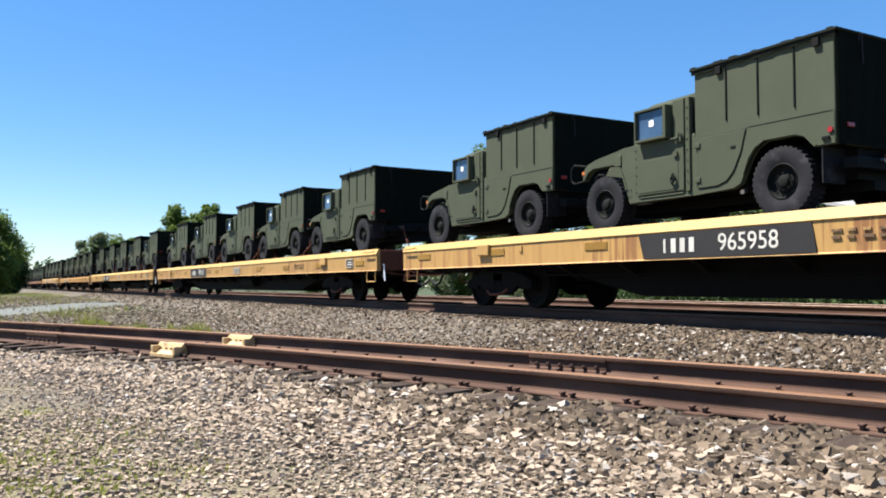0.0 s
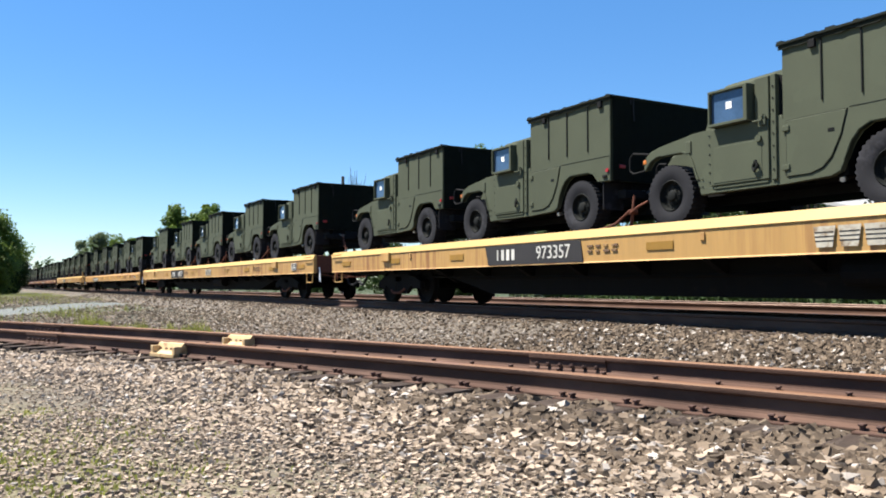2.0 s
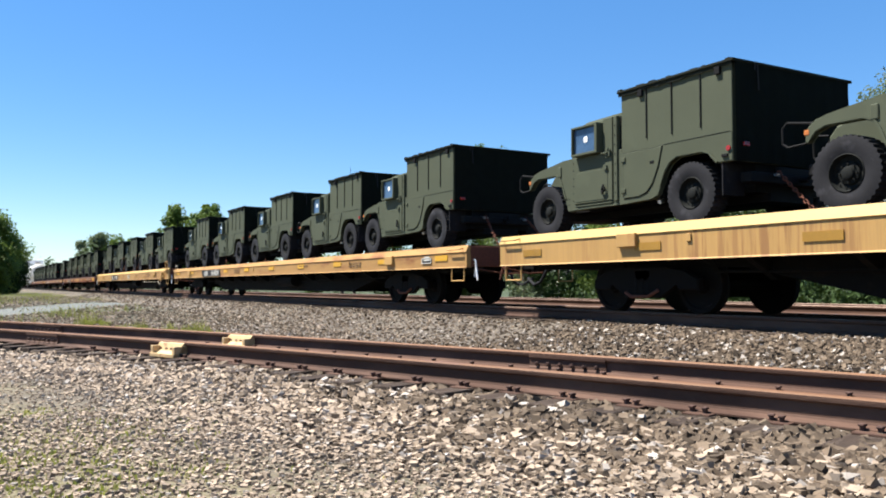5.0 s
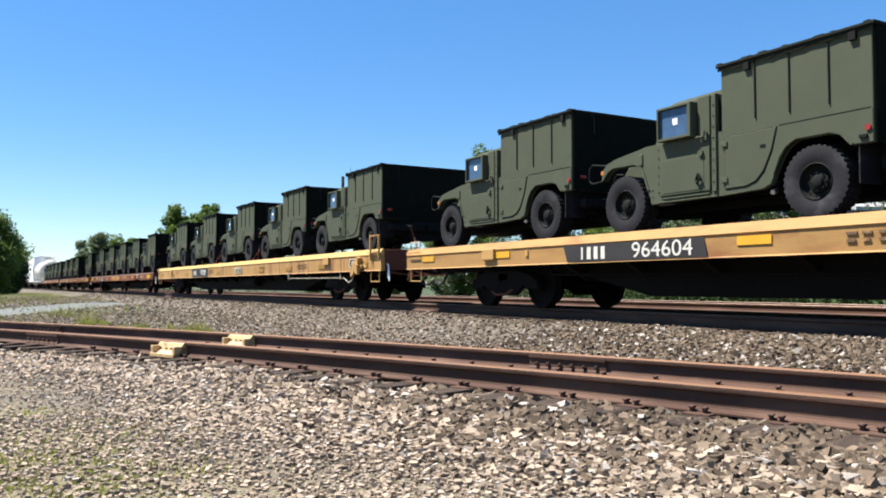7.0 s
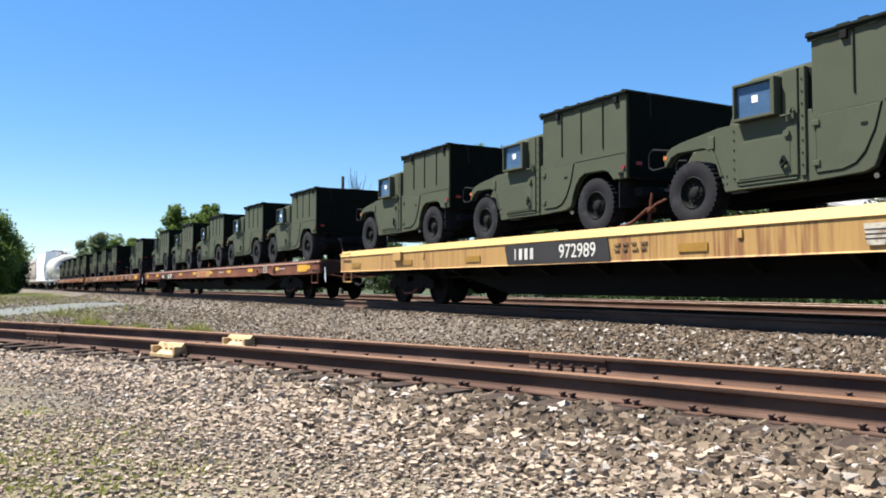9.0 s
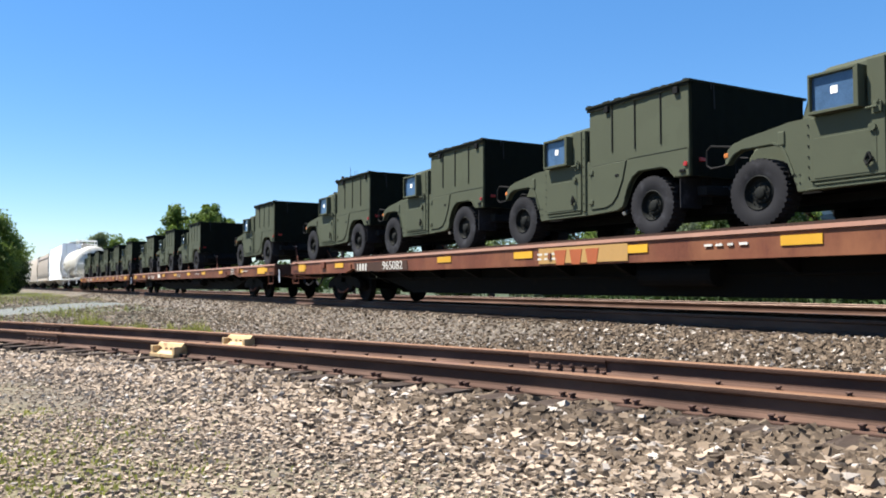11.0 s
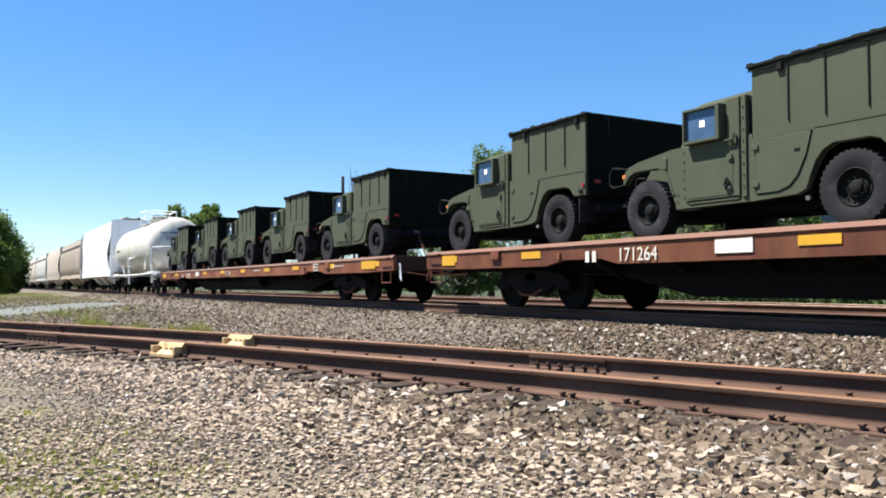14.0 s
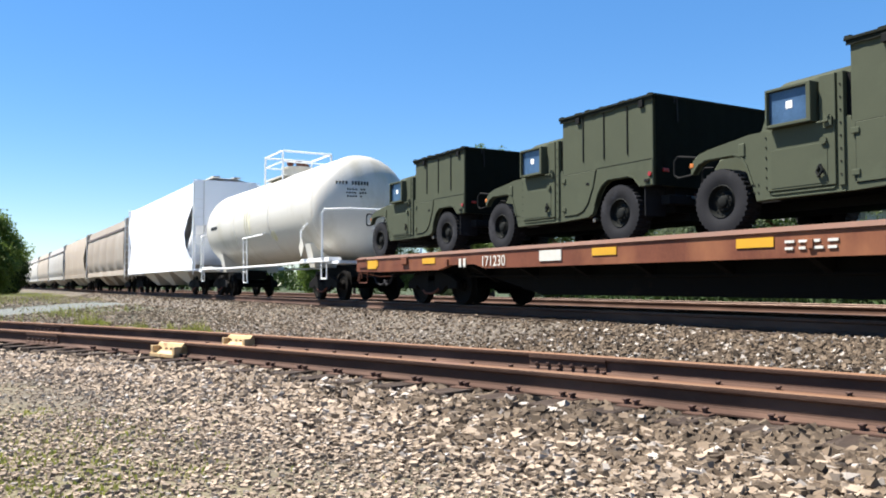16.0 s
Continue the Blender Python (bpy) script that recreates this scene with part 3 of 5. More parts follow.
        quick("pillar", [(-1.60, -1.38, *two(0.90, H2 - 0.04), 1.19, 1.78)], CHASSIS, root)
        bm = bmesh.new()
        for zz in (0.60, 0.75, 0.9, 1.05, 1.2, 1.35, 1.5, 1.65):
            cyl(bm, (-1.483, y(H2 + 0.025), zz), (-1.483, y(H2 + 0.04), zz), 0.011, 6)
        tagged(part("rivets", bm, RIM, root), kind="stuff")
        bm = bmesh.new()
        for zz in (0.55, 0.68, 0.80, 0.93, 1.06, 1.18):
            cyl(bm, (-2.535, y(H2 - 0.01), zz), (-2.535, y(H2 + 0.012), zz), 0.011, 6)
        for xx in (-2.72, -2.80, -2.66):
            for zz in (0.50, 0.60):
                cyl(bm, (xx, y(H2 - 0.01), zz), (xx, y(H2 + 0.010), zz), 0.010, 6)
        tagged(part("rivets", bm, RIM, root), kind="stuff")
        bm = bmesh.new()
        box(bm, -1.68, -1.58, *two(H2 + 0.03, H2 + 0.06), 1.17, 1.30, bevel=0.012)
        cyl(bm, (-1.625, y(H2 + 0.03), 1.30), (-1.625, y(H2 + 0.075), 1.30), 0.02, 8)
        box(bm, -1.76, -1.62, *two(H2 + 0.06, H2 + 0.085), 1.225, 1.25, bevel=0.006)
        part("door_handle", bm, OLIVE, door)
        bm = bmesh.new()
        cyl(bm, (-1.70, y(H2 + 0.02), 1.02), (-1.70, y(H2 + 0.06), 1.02), 0.045, 12)
        part("lock_boss", bm, OLIVE, door)
        bm = bmesh.new()
        tube(bm, [(-1.76, y(H2 + 0.03), 0.68), (-1.73, y(H2 + 0.07), 0.74), (-1.70, y(H2 + 0.07), 0.66), (-1.76, y(H2 + 0.06), 0.60), (-1.80, y(H2 + 0.04), 0.66), (-1.76, y(H2 + 0.04), 0.74)], 0.016)
        part("latch", bm, RIM, door, "dark steel latch")
        bm = bmesh.new()
        box(bm, -2.53, -1.44, *two(H2 - 0.02, H2 + 0.022), 0.395, 0.415, bevel=0.004)
        box(bm, -2.45, -1.58, *two(H2, H2 + 0.020), 0.445, 0.465, bevel=0.004)
        part("rocker_step", bm, OLIVE, root)
        # toolbox hatch in front of the rear wheel
        hatch = [(-1.31, 0.485), (-0.98, 0.490), (-0.82, 0.54), (-0.70, 0.66), (-0.58, 0.90), (-0.50, 1.18), (-1.31, 1.175)]
        bm = bmesh.new()
        prism(bm, hatch, s * (H2 - 0.01), s * (H2 + 0.016), bevel=0.005)
        hob = part("hatch", bm, OLIVE, root)
        bm = bmesh.new()
        edge = [(x * 1.0 + (0.010 if x > -0.9 else -0.010), z + (0.008 if z > 1 else -0.009)) for x, z in hatch]
        prism(bm, edge, s * (H2 - 0.01), s * (H2 + 0.004))
        part("hatch_seal", bm, CHASSIS, root)
        quick("hatch_latch", [(-0.74, -0.66, *two(H2 + 0.01, H2 + 0.022), 0.955, 0.99)], CHASSIS, hob)
        for zz in (0.60, 1.08):
            quick("hinge", [(-1.36, -1.26, *two(H2 + 0.01, H2 + 0.035), zz - 0.035, zz + 0.035)], OLIVE, root, bevel=0.008)
        # lights
        bm = bmesh.new()
        cyl(bm, (0.71, y(H2 - 0.01), 0.975), (0.71, y(H2 + 0.02), 0.975), 0.034, 14)
        part("side_reflector", bm, RED, root, "round red reflector")
        quick("marker_lamp", [(0.60, 0.70, *two(H2, H2 + 0.022), 0.86, 0.905)], CHASSIS, root, bevel=0.006)
        quick("turn_lamp", [(-3.815, -3.74, *two(H2 - 0.09, H2 + 0.006), 0.95, 1.02)], AMBER, root, "amber turn lamp", bevel=0.012)
        quick("tail_lamp", [(0.82, 0.842, *two(H2 - 0.26, H2 - 0.14), 1.00, 1.06)], RED, root, "red tail lamp", bevel=0.008)
        bm = bmesh.new()
        cyl(bm, (-3.85, y(0.58), 0.82), (-3.78, y(0.58), 0.82), 0.10, 16)
        part("headlight", bm, WHITEPAINT, root)
        # air intake vent behind the fender
        quick("fender_vent", [(-2.96, -2.86, *two(H2 - 0.02, H2 + 0.02), 0.99, 1.17)], OLIVE, root, bevel=0.015)
        # brush guard loop
        bm = bmesh.new()
        tube(bm, [(-3.78, y(1.12), 0.88), (-4.08, y(1.16), 0.85), (-4.15, y(1.17), 0.90), (-4.15, y(1.17), 1.10), (-4.09, y(1.16), 1.16), (-3.72, y(1.12), 1.10)], 0.016)
        part("brush_guard", bm, CHASSIS, root)
        bm = bmesh.new()
        tube(bm, [(0.78, y(0.55), 0.66), (0.95, y(0.55), 0.63), (0.95, y(0.48), 0.63), (0.78, y(0.48), 0.66)], 0.022)
        part("tow_shackle", bm, STEEL, root)
        quick("mud_flap", [(0.57, 0.585, *two(0.78, H2 - 0.02), 0.36, 0.80)], RUBBER, root)
    # bumpers and rear frame
    for s in (-1, 1):
        bm = bmesh.new()
        tube(bm, [(-3.83, s * 0.72, 1.00), (-3.98, s * 0.72, 1.02), (-4.04, s * 0.72, 0.97), (-4.04, s * 0.72, 0.76), (-3.98, s * 0.72, 0.68), (-3.86, s * 0.72, 0.60)], 0.016)
        part("brush_guard", bm, CHASSIS, root, "black bent tube guard before the headlights")
    quick("front_bumper", [(-3.96, -3.82, -0.95, 0.95, 0.50, 0.64)], CHASSIS, root, bevel=0.015)
    quick("rear_bumper", [(0.72, 0.90, -1.02, 1.02, 0.52, 0.66), (0.78, 0.86, -0.4, 0.4, 0.66, 0.76)], CHASSIS, root, bevel=0.012)
    quick("tailgate", [(0.750, 0.785, -1.02, 1.02, 0.80, 1.20)], OLIVE, root, bevel=0.008)
    bm = bmesh.new()
    cyl(bm, (0.9, 0, 0.6), (1.02, 0, 0.6), 0.045, 10)
    tube(bm, [(1.0, 0, 0.6), (1.06, 0, 0.64), (1.03, 0, 0.69)], 0.025)
    part("tow_pintle", bm, CHASSIS, root)
    # shelter
    bm = bmesh.new()
    box(bm, -1.37, 0.77, -H2 + 0.005, H2 - 0.005, 1.185, 2.13, bevel=0.012)
    shelter = part("shelter", bm, OLIVE, root)
    quick("shelter_roof", [(-1.42, 0.835, -H2 - 0.045, H2 + 0.065, 2.125, 2.165)], ROOF, root, "dark overhanging shelter roof", bevel=0.008)
    # ragged canvas valance under the roof edge; an added near-black sheet with soft folds paints shade over the whole
    # rear
    rag = random.Random(11)
    for s in (-1, 1):
        bm = bmesh.new()
        hem = [(0.80, 2.130)] + [(0.80 - 2.20 * k / 24, 2.082 + rag.uniform(-0.012, 0.014)) for k in range(25)] + [(-1.40, 2.130)]
        prism(bm, hem, s * (H2 + 0.026), s * (H2 + 0.014))
        part("valance", bm, ROOF, root, "ragged black canvas hem under the roof")
    for k in range(7):
        x = -1.34 + 0.33 * k + rag.uniform(-0.08, 0.08)
        quick("roof_lashing", [(x, x + rag.uniform(0.06, 0.16), -H2 - 0.03, -H2 + 0.12, 2.160, 2.178 + rag.uniform(0, 0.014))], ROOF, root, bevel=0.006)
    # added sheet: the olive rear's shade is put into its dark colour
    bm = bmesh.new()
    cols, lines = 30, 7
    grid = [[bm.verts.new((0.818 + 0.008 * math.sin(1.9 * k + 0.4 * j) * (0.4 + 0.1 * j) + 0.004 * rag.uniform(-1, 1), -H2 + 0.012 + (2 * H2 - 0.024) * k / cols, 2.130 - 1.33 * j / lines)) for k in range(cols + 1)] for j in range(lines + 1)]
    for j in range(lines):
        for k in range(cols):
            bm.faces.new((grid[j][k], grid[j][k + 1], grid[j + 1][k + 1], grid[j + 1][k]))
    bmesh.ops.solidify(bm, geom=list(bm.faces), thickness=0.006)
    part("rear_curtain", bm, ROOF, root, "near-black sheet standing for shade on the rear", smooth=True)
    for s in (-1, 1):
        for xx in (-0.82, -0.31, 0.23):
            quick("rib", [(xx - 0.0075, xx + 0.0075, s * H2 - 0.012, s * H2 + 0.012, 1.33 + 0.02 * (xx < -0.5), 2.09)], RIM, shelter, "dark panel joint")
        for xx in (-0.93, 0.55):
            quick("bracket", [(xx - 0.045, xx + 0.045, s * (H2 + 0.012) - 0.025, s * (H2 + 0.012) + 0.025, 2.00, 2.10)], CHASSIS, shelter, "black steel bracket", bevel=0.005)
        quick("fender_seam", [(-0.47, 0.74, s * H2 - 0.004, s * H2 + 0.004, 1.196, 1.203)], RIM, shelter)
    bm = bmesh.new()
    tube(bm, [(0.838, -0.78, 2.16), (0.840, -0.78, 2.0), (0.842, -0.77, 1.78)], 0.009, 5)
    tube(bm, [(0.838, -0.83, 2.16), (0.840, -0.84, 2.05)], 0.009, 5)
    part("strap", bm, PLACARD, shelter, "grimy grey hanging strap")
    # wheels
    wheel_bm, rim_bm = tyre_mesh(), rim_mesh()
    for q in (wheel_bm, rim_bm):
        bmesh.ops.scale(q, vec=(0.957, 0.93, 0.957), verts=q.verts)
    tyre = part("wheel", wheel_bm, RUBBER, root, "black off-road tyre with chunky tread", smooth=True)
    tyre.matrix_basis = pose(0, -H2 + 0.17, 0.444)
    rim = part("rim", rim_bm, RIM, tyre, "dark steel rim with a round hub", smooth=True)
    for x, s in ((-3.30, -1), (0, 1), (-3.30, 1)):
        w = twin(tyre, pose(x, s * (H2 - 0.17), 0.444, 0, 0, 0 if s < 0 else 180), root)
        twin(rim, Matrix(), w)
    bm = bmesh.new()
    cyl(bm, (-0.66, -H2 + 0.18, 0.40), (-0.60, -H2 + 0.03, 0.37), 0.03, 10)
    part("exhaust_tip", bm, STEEL, root, "bright exhaust tip")
    return root


TRUCKS_AT = {
    "A": (-7.61, -12.99), "B": (-20.30, -25.44, -30.56, -35.88, -41.22), "C": (-48.56, -53.87, -59.28, -64.58, -70.24),
    "D": (-77.53, -82.27, -87.55, -92.92, -98.25), "E": (-105.66, -111.0, -116.30, -121.66, -127.10), "F": (-134.9, -140.05, -145.25, -150.62, -155.98),
    "G": (-163.63, -174.03, -179.52, -184.98), "H": (-192.36, -197.85, -203.27, -208.57, -213.95)}
JOINS = [10.6, -18.0, -46.62, -75.2, -103.4, -132.3, -161.0, -190.0, -218.65]


# ---------- railway trucks (bogies), shared by all cars ----------
def wheelset(parent, x, r=0.42):
    bm = bmesh.new()
    for s in (-1, 1):
        lathe(bm, [(0.08, s * 0.70), (0.34, s * 0.70), (r + 0.025, s * 0.695), (r + 0.025, s * 0.72), (r, s * 0.73), (r - 0.005, s * 0.825), (0.35, s * 0.825), (0.33, s * 0.79), (0.14, s * 0.77), (0.12, s * 0.84), (0.001, s * 0.84)], 28)
    cyl(bm, (0, -0.72, 0), (0, 0.72, 0), 0.08, 10)
    for s in (-1, 1):
        for i in range(3):
            a = 2 * math.pi * i / 3
            cyl(bm, (0.06 * math.cos(a), s * 0.83, 0.06 * math.sin(a)), (0.06 * math.cos(a), s * 0.865, 0.06 * math.sin(a)), 0.018, 6)
    o = part("wheelset", bm, FRAMEBLACK, parent, "black steel wheels on an axle", smooth=True)
    o.matrix_basis = pose(x, 0, r)
    return o


def bogie(parent, x):
    bm = bmesh.new()
    for s in (-1, 1):
        prof = [(-1.10, 0.50), (-1.10, 0.34), (-0.72, 0.34), (-0.70, 0.46), (-0.36, 0.22), (0.36, 0.22), (0.70, 0.46), (0.72, 0.34), (1.10, 0.34), (1.10, 0.50), (0.85, 0.62), (0.45, 0.68), (-0.45, 0.68), (-0.85, 0.62)]
        prism(bm, prof, s * 0.93, s * 1.05, bevel=0.02)
        for xx in (-0.13, 0, 0.13):
            cyl(bm, (xx, s * 1.0, 0.26), (xx, s * 1.0, 0.52), 0.06, 10)
    box(bm, -0.18, 0.18, -1.05, 1.05, 0.46, 0.66, bevel=0.03)
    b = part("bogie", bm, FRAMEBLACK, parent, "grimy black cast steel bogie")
    b.matrix_basis = pose(x, 0, 0)
    for xx in (-0.91, 0.91):
        wheelset(b, xx)
    bm = bmesh.new()
    tube(bm, [(-0.35, -1.06, 0.30), (-0.2, -1.09, 0.24), (0.15, -1.09, 0.24), (0.35, -1.06, 0.34)], 0.025)
    part("brake_rod", bm, RUST, b)
    return b


def coupler(parent, x, s):
    bm = bmesh.new()
    box(bm, min(x, x + s * 0.62), max(x, x + s * 0.62), -0.12, 0.12, 0.72, 0.96, bevel=0.03)
    box(bm, min(x + s * 0.5, x + s * 0.74), max(x + s * 0.5, x + s * 0.74), -0.17, 0.17, 0.68, 1.0, bevel=0.05)
    c = part("coupler", bm, FRAMEBLACK, parent, "black knuckle coupler")
    bm = bmesh.new()
    tube(bm, [(x, -0.35, 0.72), (x + s * 0.2, -0.36, 0.48), (x + s * 0.45, -0.33, 0.42), (x + s * 0.72, -0.28, 0.55)], 0.028)
    part("air_hose", bm, RUBBER, parent, "black sagging air hose")
    return c


# ---------- flatcars ----------
CAR_LEN = 27.2


def flatcar(style, marks, number, placard_x, placard_half, marks_x, digits_x, logo_x, logo):
    """An 89 ft flatcar: style is yellow or brown."""
    yellow = style != "brown"
    label = {"yellow": "long faded yellow flatcar with rust streaks and a dark number placard", "worn": "long worn yellow flatcar with orange reflectors and rusty ends",
             "brown": "long oxide red flatcar with yellow reflectors"}[style]
    root = thing("flatcar", label, "flatcar", "flatcars of the train")
    L = CAR_LEN / 2
    top, low = {"yellow": (1.275, 0.765), "worn": (1.188, 0.765), "brown": (1.115, 0.745) if logo == "panel" else (1.105, 0.735)}[style]
    dz = top + (0.022 if style == "worn" else 0.038 if logo == "panel" else -0.012)
    quick("deck", [(-L + 0.05, L - 0.05, -1.34, 1.34, dz - 0.09, dz)], DECK, root, "rusty steel deck")
    for s in (-1, 1):
        if yellow:
            bm = bmesh.new()
            prism(bm, [(s * 1.30, top + 0.012), (s * 1.345, top + 0.020), (s * 1.410, top - 0.115), (s * 1.40, top - 0.125), (s * 1.30, top - 0.125)], -L, L, plane="yz")
            # on yellow cars the curb's paint carries extra sunlight in its tone
            part("curb", bm, YELLOWTOP if style == "yellow" else WORNYELLOW, root, "yellow sloping curb with sunlit tone painted in" if style == "yellow" else "worn rusty yellow curb")
            bm = bmesh.new()
            prism(bm, [(s * 1.30, top - 0.125), (s * 1.392, top - 0.125), (s * 1.385, low + 0.02), (s * 1.405, low), (s * 1.28, low), (s * 1.28, low + 0.02)], -L, L, plane="yz")
            sill = part("side_sill", bm, YELLOWRUST if style == "yellow" else WORNYELLOW, root, "yellow side sill with rust streaks")
        else:
            bm = bmesh.new()
            prism(bm, [(s * 1.26, top - 0.02), (s * 1.33, top + 0.012), (s * 1.40, top - 0.055), (s * 1.385, top - 0.065), (s * 1.26, top - 0.065)], -L, L, plane="yz")
            part("curb", bm, BROWNTOP, root, "worn sloping deck edge")
            bm = bmesh.new()
            cut = [(-L, low + 0.03), (-L + 1.5, low), (-L + 4.2, low), (-L + 4.7, low + 0.09), (-L + 5.6, low + 0.09), (-L + 6.0, low), (L - 6.0, low), (L - 5.6, low + 0.09), (L - 4.7, low + 0.09), (L - 4.2, low), (L - 1.5, low), (L, low + 0.03), (L, top - 0.065), (-L, top - 0.065)]
            prism(bm, cut, s * 1.28, s * 1.375)
            sill = part("side_sill", bm, BROWN, root, "oxide red side sill")
        # jack pads over the bogies
        for xx in (-10.2, 10.2) if yellow else (-10.9, 9.6):
            quick("jack_pad", [(xx - 0.20, xx + 0.20, s * 1.42 - 0.035, s * 1.42 + 0.035, top - 0.30, top - 0.10)] if yellow else
                  [(xx - 0.14, xx + 0.14, s * 1.40 - 0.03, s * 1.40 + 0.03, top - 0.22, top - 0.07)], YELLOW if yellow else BROWN, sill, bevel=0.01)
        # reflectors, and a few weld brackets between them
        for i in range(10):
            xx = -L + 1.0 + i * (CAR_LEN - 2.0) / 9
            if s < 0 and (abs(xx - placard_x) < placard_half + 0.3 or (logo and abs(xx - logo_x) < 1.0)):
                continue
            lift = 0.05 * ((i * 3 + int(number[-1])) % 3)
            quick("reflector", [(xx - 0.26, xx + 0.26, s * 1.397 - 0.006, s * 1.397 + 0.006, low + 0.10 + lift, low + 0.215 + lift)] if yellow else
                  [(xx - 0.28, xx + 0.28, s * 1.383 - 0.006, s * 1.383 + 0.006, top - 0.23, top - 0.11)], (OCHRE if style == "yellow" else ORANGE), sill, "yellow reflector strip")
            if i % 3 == 1:
                quick("weld_bracket", [(xx + 0.75, xx + 0.83, s * 1.395 - 0.018, s * 1.395 + 0.018, top - 0.27, top - 0.16)], YELLOW if yellow else BROWN, sill, bevel=0.006)
        # stirrup steps and grab irons at both ends
        for e in (-1, 1):
            x0 = e * (L - 0.62)
            x1 = e * (L - 0.14)
            bm = bmesh.new()
            tube(bm, [(x0, s * 1.36, low + 0.02), (x0, s * 1.36, low - 0.26), (x1, s * 1.36, low - 0.26), (x1, s * 1.36, low + 0.02)], 0.014)
            part("stirrup_step", bm, YELLOW if yellow else RUST, root, "bent rod step")
            bm = bmesh.new()
            tube(bm, [(x0, s * 1.39, top - 0.04), (x0, s * 1.47, top - 0.06), (x1, s * 1.47, top - 0.06), (x1, s * 1.39, top - 0.04)], 0.014)
            part("grab_iron", bm, YELLOW if yellow else RUST, root, "bent rod handhold")
        if style == "worn":
            bm = bmesh.new()
            tube(bm, [(-L + 0.10, s * 1.34, top - 0.02), (-L + 0.10, s * 1.34, top + 0.17), (-L + 0.52, s * 1.34, top + 0.17), (-L + 0.52, s * 1.34, top - 0.02)], 0.016)
            part("grab_iron", bm, DULLWHITE, root, "pale bent rod handhold")
    # ends
    for e in (-1, 1):
        quick("end_sill", [(min(e * L, e * (L - 0.12)), max(e * L, e * (L - 0.12)), -1.30, 1.30, low + 0.02, top)], RUST if yellow else DECK, root, "rusty end sill", bevel=0.01)
        coupler(root, e * (L - 0.05), e)
        bogie(root, e * (L - 3.32))
        bm = bmesh.new()
        x = e * (L + 0.10)
        tube(bm, [(x - e * 0.1, -1.22, 0.92), (x, -1.24, 0.90), (x + e * 0.02, -1.24, 0.76), (x + e * 0.10, -1.26, 0.52)], 0.018)
        tube(bm, [(x, -1.24, 0.76), (x - e * 0.06, -1.22, 0.66), (x - e * 0.07, -1.22, 0.58)], 0.018)
        lever = part("uncoupling_lever", bm, WHITEPAINT if e > 0 else RUST, root, "bent uncoupling lever")
        bm = bmesh.new()
        tube(bm, [(x, -1.22, 0.74), (x + e * 0.12, -0.6, 0.64), (x + e * 0.2, -0.2, 0.66)], 0.014)
        part("lever_rod", bm, RUST, lever)
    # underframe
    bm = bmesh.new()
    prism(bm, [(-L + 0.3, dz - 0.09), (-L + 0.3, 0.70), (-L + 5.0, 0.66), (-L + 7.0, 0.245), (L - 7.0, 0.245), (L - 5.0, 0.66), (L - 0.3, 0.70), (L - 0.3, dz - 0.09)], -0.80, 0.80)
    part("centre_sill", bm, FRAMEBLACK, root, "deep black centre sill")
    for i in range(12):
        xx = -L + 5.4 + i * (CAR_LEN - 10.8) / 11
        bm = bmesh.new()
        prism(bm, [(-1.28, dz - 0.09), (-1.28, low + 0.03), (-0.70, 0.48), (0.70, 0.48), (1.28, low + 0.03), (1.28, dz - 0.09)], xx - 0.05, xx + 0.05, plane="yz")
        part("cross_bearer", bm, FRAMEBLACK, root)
    bm = bmesh.new()
    cyl(bm, (1.2, -0.98, 0.56), (2.6, -0.98, 0.56), 0.17, 14)
    part("air_reservoir", bm, FRAMEBLACK, root, "grimy air reservoir tank")
    bm = bmesh.new()
    tube(bm, [(-L + 4.6, -0.9, 0.60), (-3, -0.85, 0.55), (3, -0.85, 0.55), (L - 4.6, -0.9, 0.60)], 0.022)
    part("brake_pipe", bm, FRAMEBLACK, root)
    # near-side markings
    face = -1.402 if yellow else -1.388
    up = pose(0, 0, 0, 90, 0, 0)
    zmid = (top + low) / 2 - 0.06
    if style != "brown" or logo == "panel":
        bm = bmesh.new()
        prism(bm, [(placard_x - placard_half, top - 0.135), (placard_x + placard_half - 0.06, top - 0.135), (placard_x + placard_half, low + 0.02), (placard_x - placard_half + 0.10, low + 0.02)], face - 0.002, face + 0.02)
        part("placard", bm, PLACARD if yellow else DECK, root, "dark grey number placard" if yellow else "dark brown number panel")
    big = 0.24 if style == "brown" else 0.27
    for i in range(len(marks)):
        ch = marks[i]
        x = marks_x + (i - (len(marks) - 1) / 2) * 0.165
        quick("mark_bar", [(x - (0.018 if ch == "i" else 0.045), x + (0.018 if ch == "i" else 0.045), face - 0.009, face - 0.003, zmid - big * 0.36, zmid + big * 0.36)], LETTER, root, "white stencilled mark")
    writing(number, big * 1.18, LETTER, root, pose(digits_x, face - 0.006, zmid) @ up, 0.98 if style == "yellow" or marks == "ns" else 1.25)
    if logo == "white":
        for i in range(3):
            x = logo_x + (i - 1) * 0.31
            bm = bmesh.new()
            prism(bm, [(x - 0.14, zmid + 0.12), (x + 0.14, zmid + 0.12), (x + 0.10, zmid - 0.12), (x - 0.10, zmid - 0.12)], face - 0.009, face)
            mark = part("emblem", bm, DULLWHITE, root, "grimy white block emblem")
            for k in (0.045, -0.005, -0.055):
                quick("emblem_stripe", [(x - 0.12, x + 0.12, face - 0.012, face - 0.006, zmid + k, zmid + k + 0.014)], PLACARD, mark)
    elif logo == "panel":
        quick("emblem_panel", [(logo_x - 1.1, logo_x + 1.1, face - 0.003, face + 0.01, low + 0.03, top - 0.08)], YELLOW, root, "yellow painted panel")
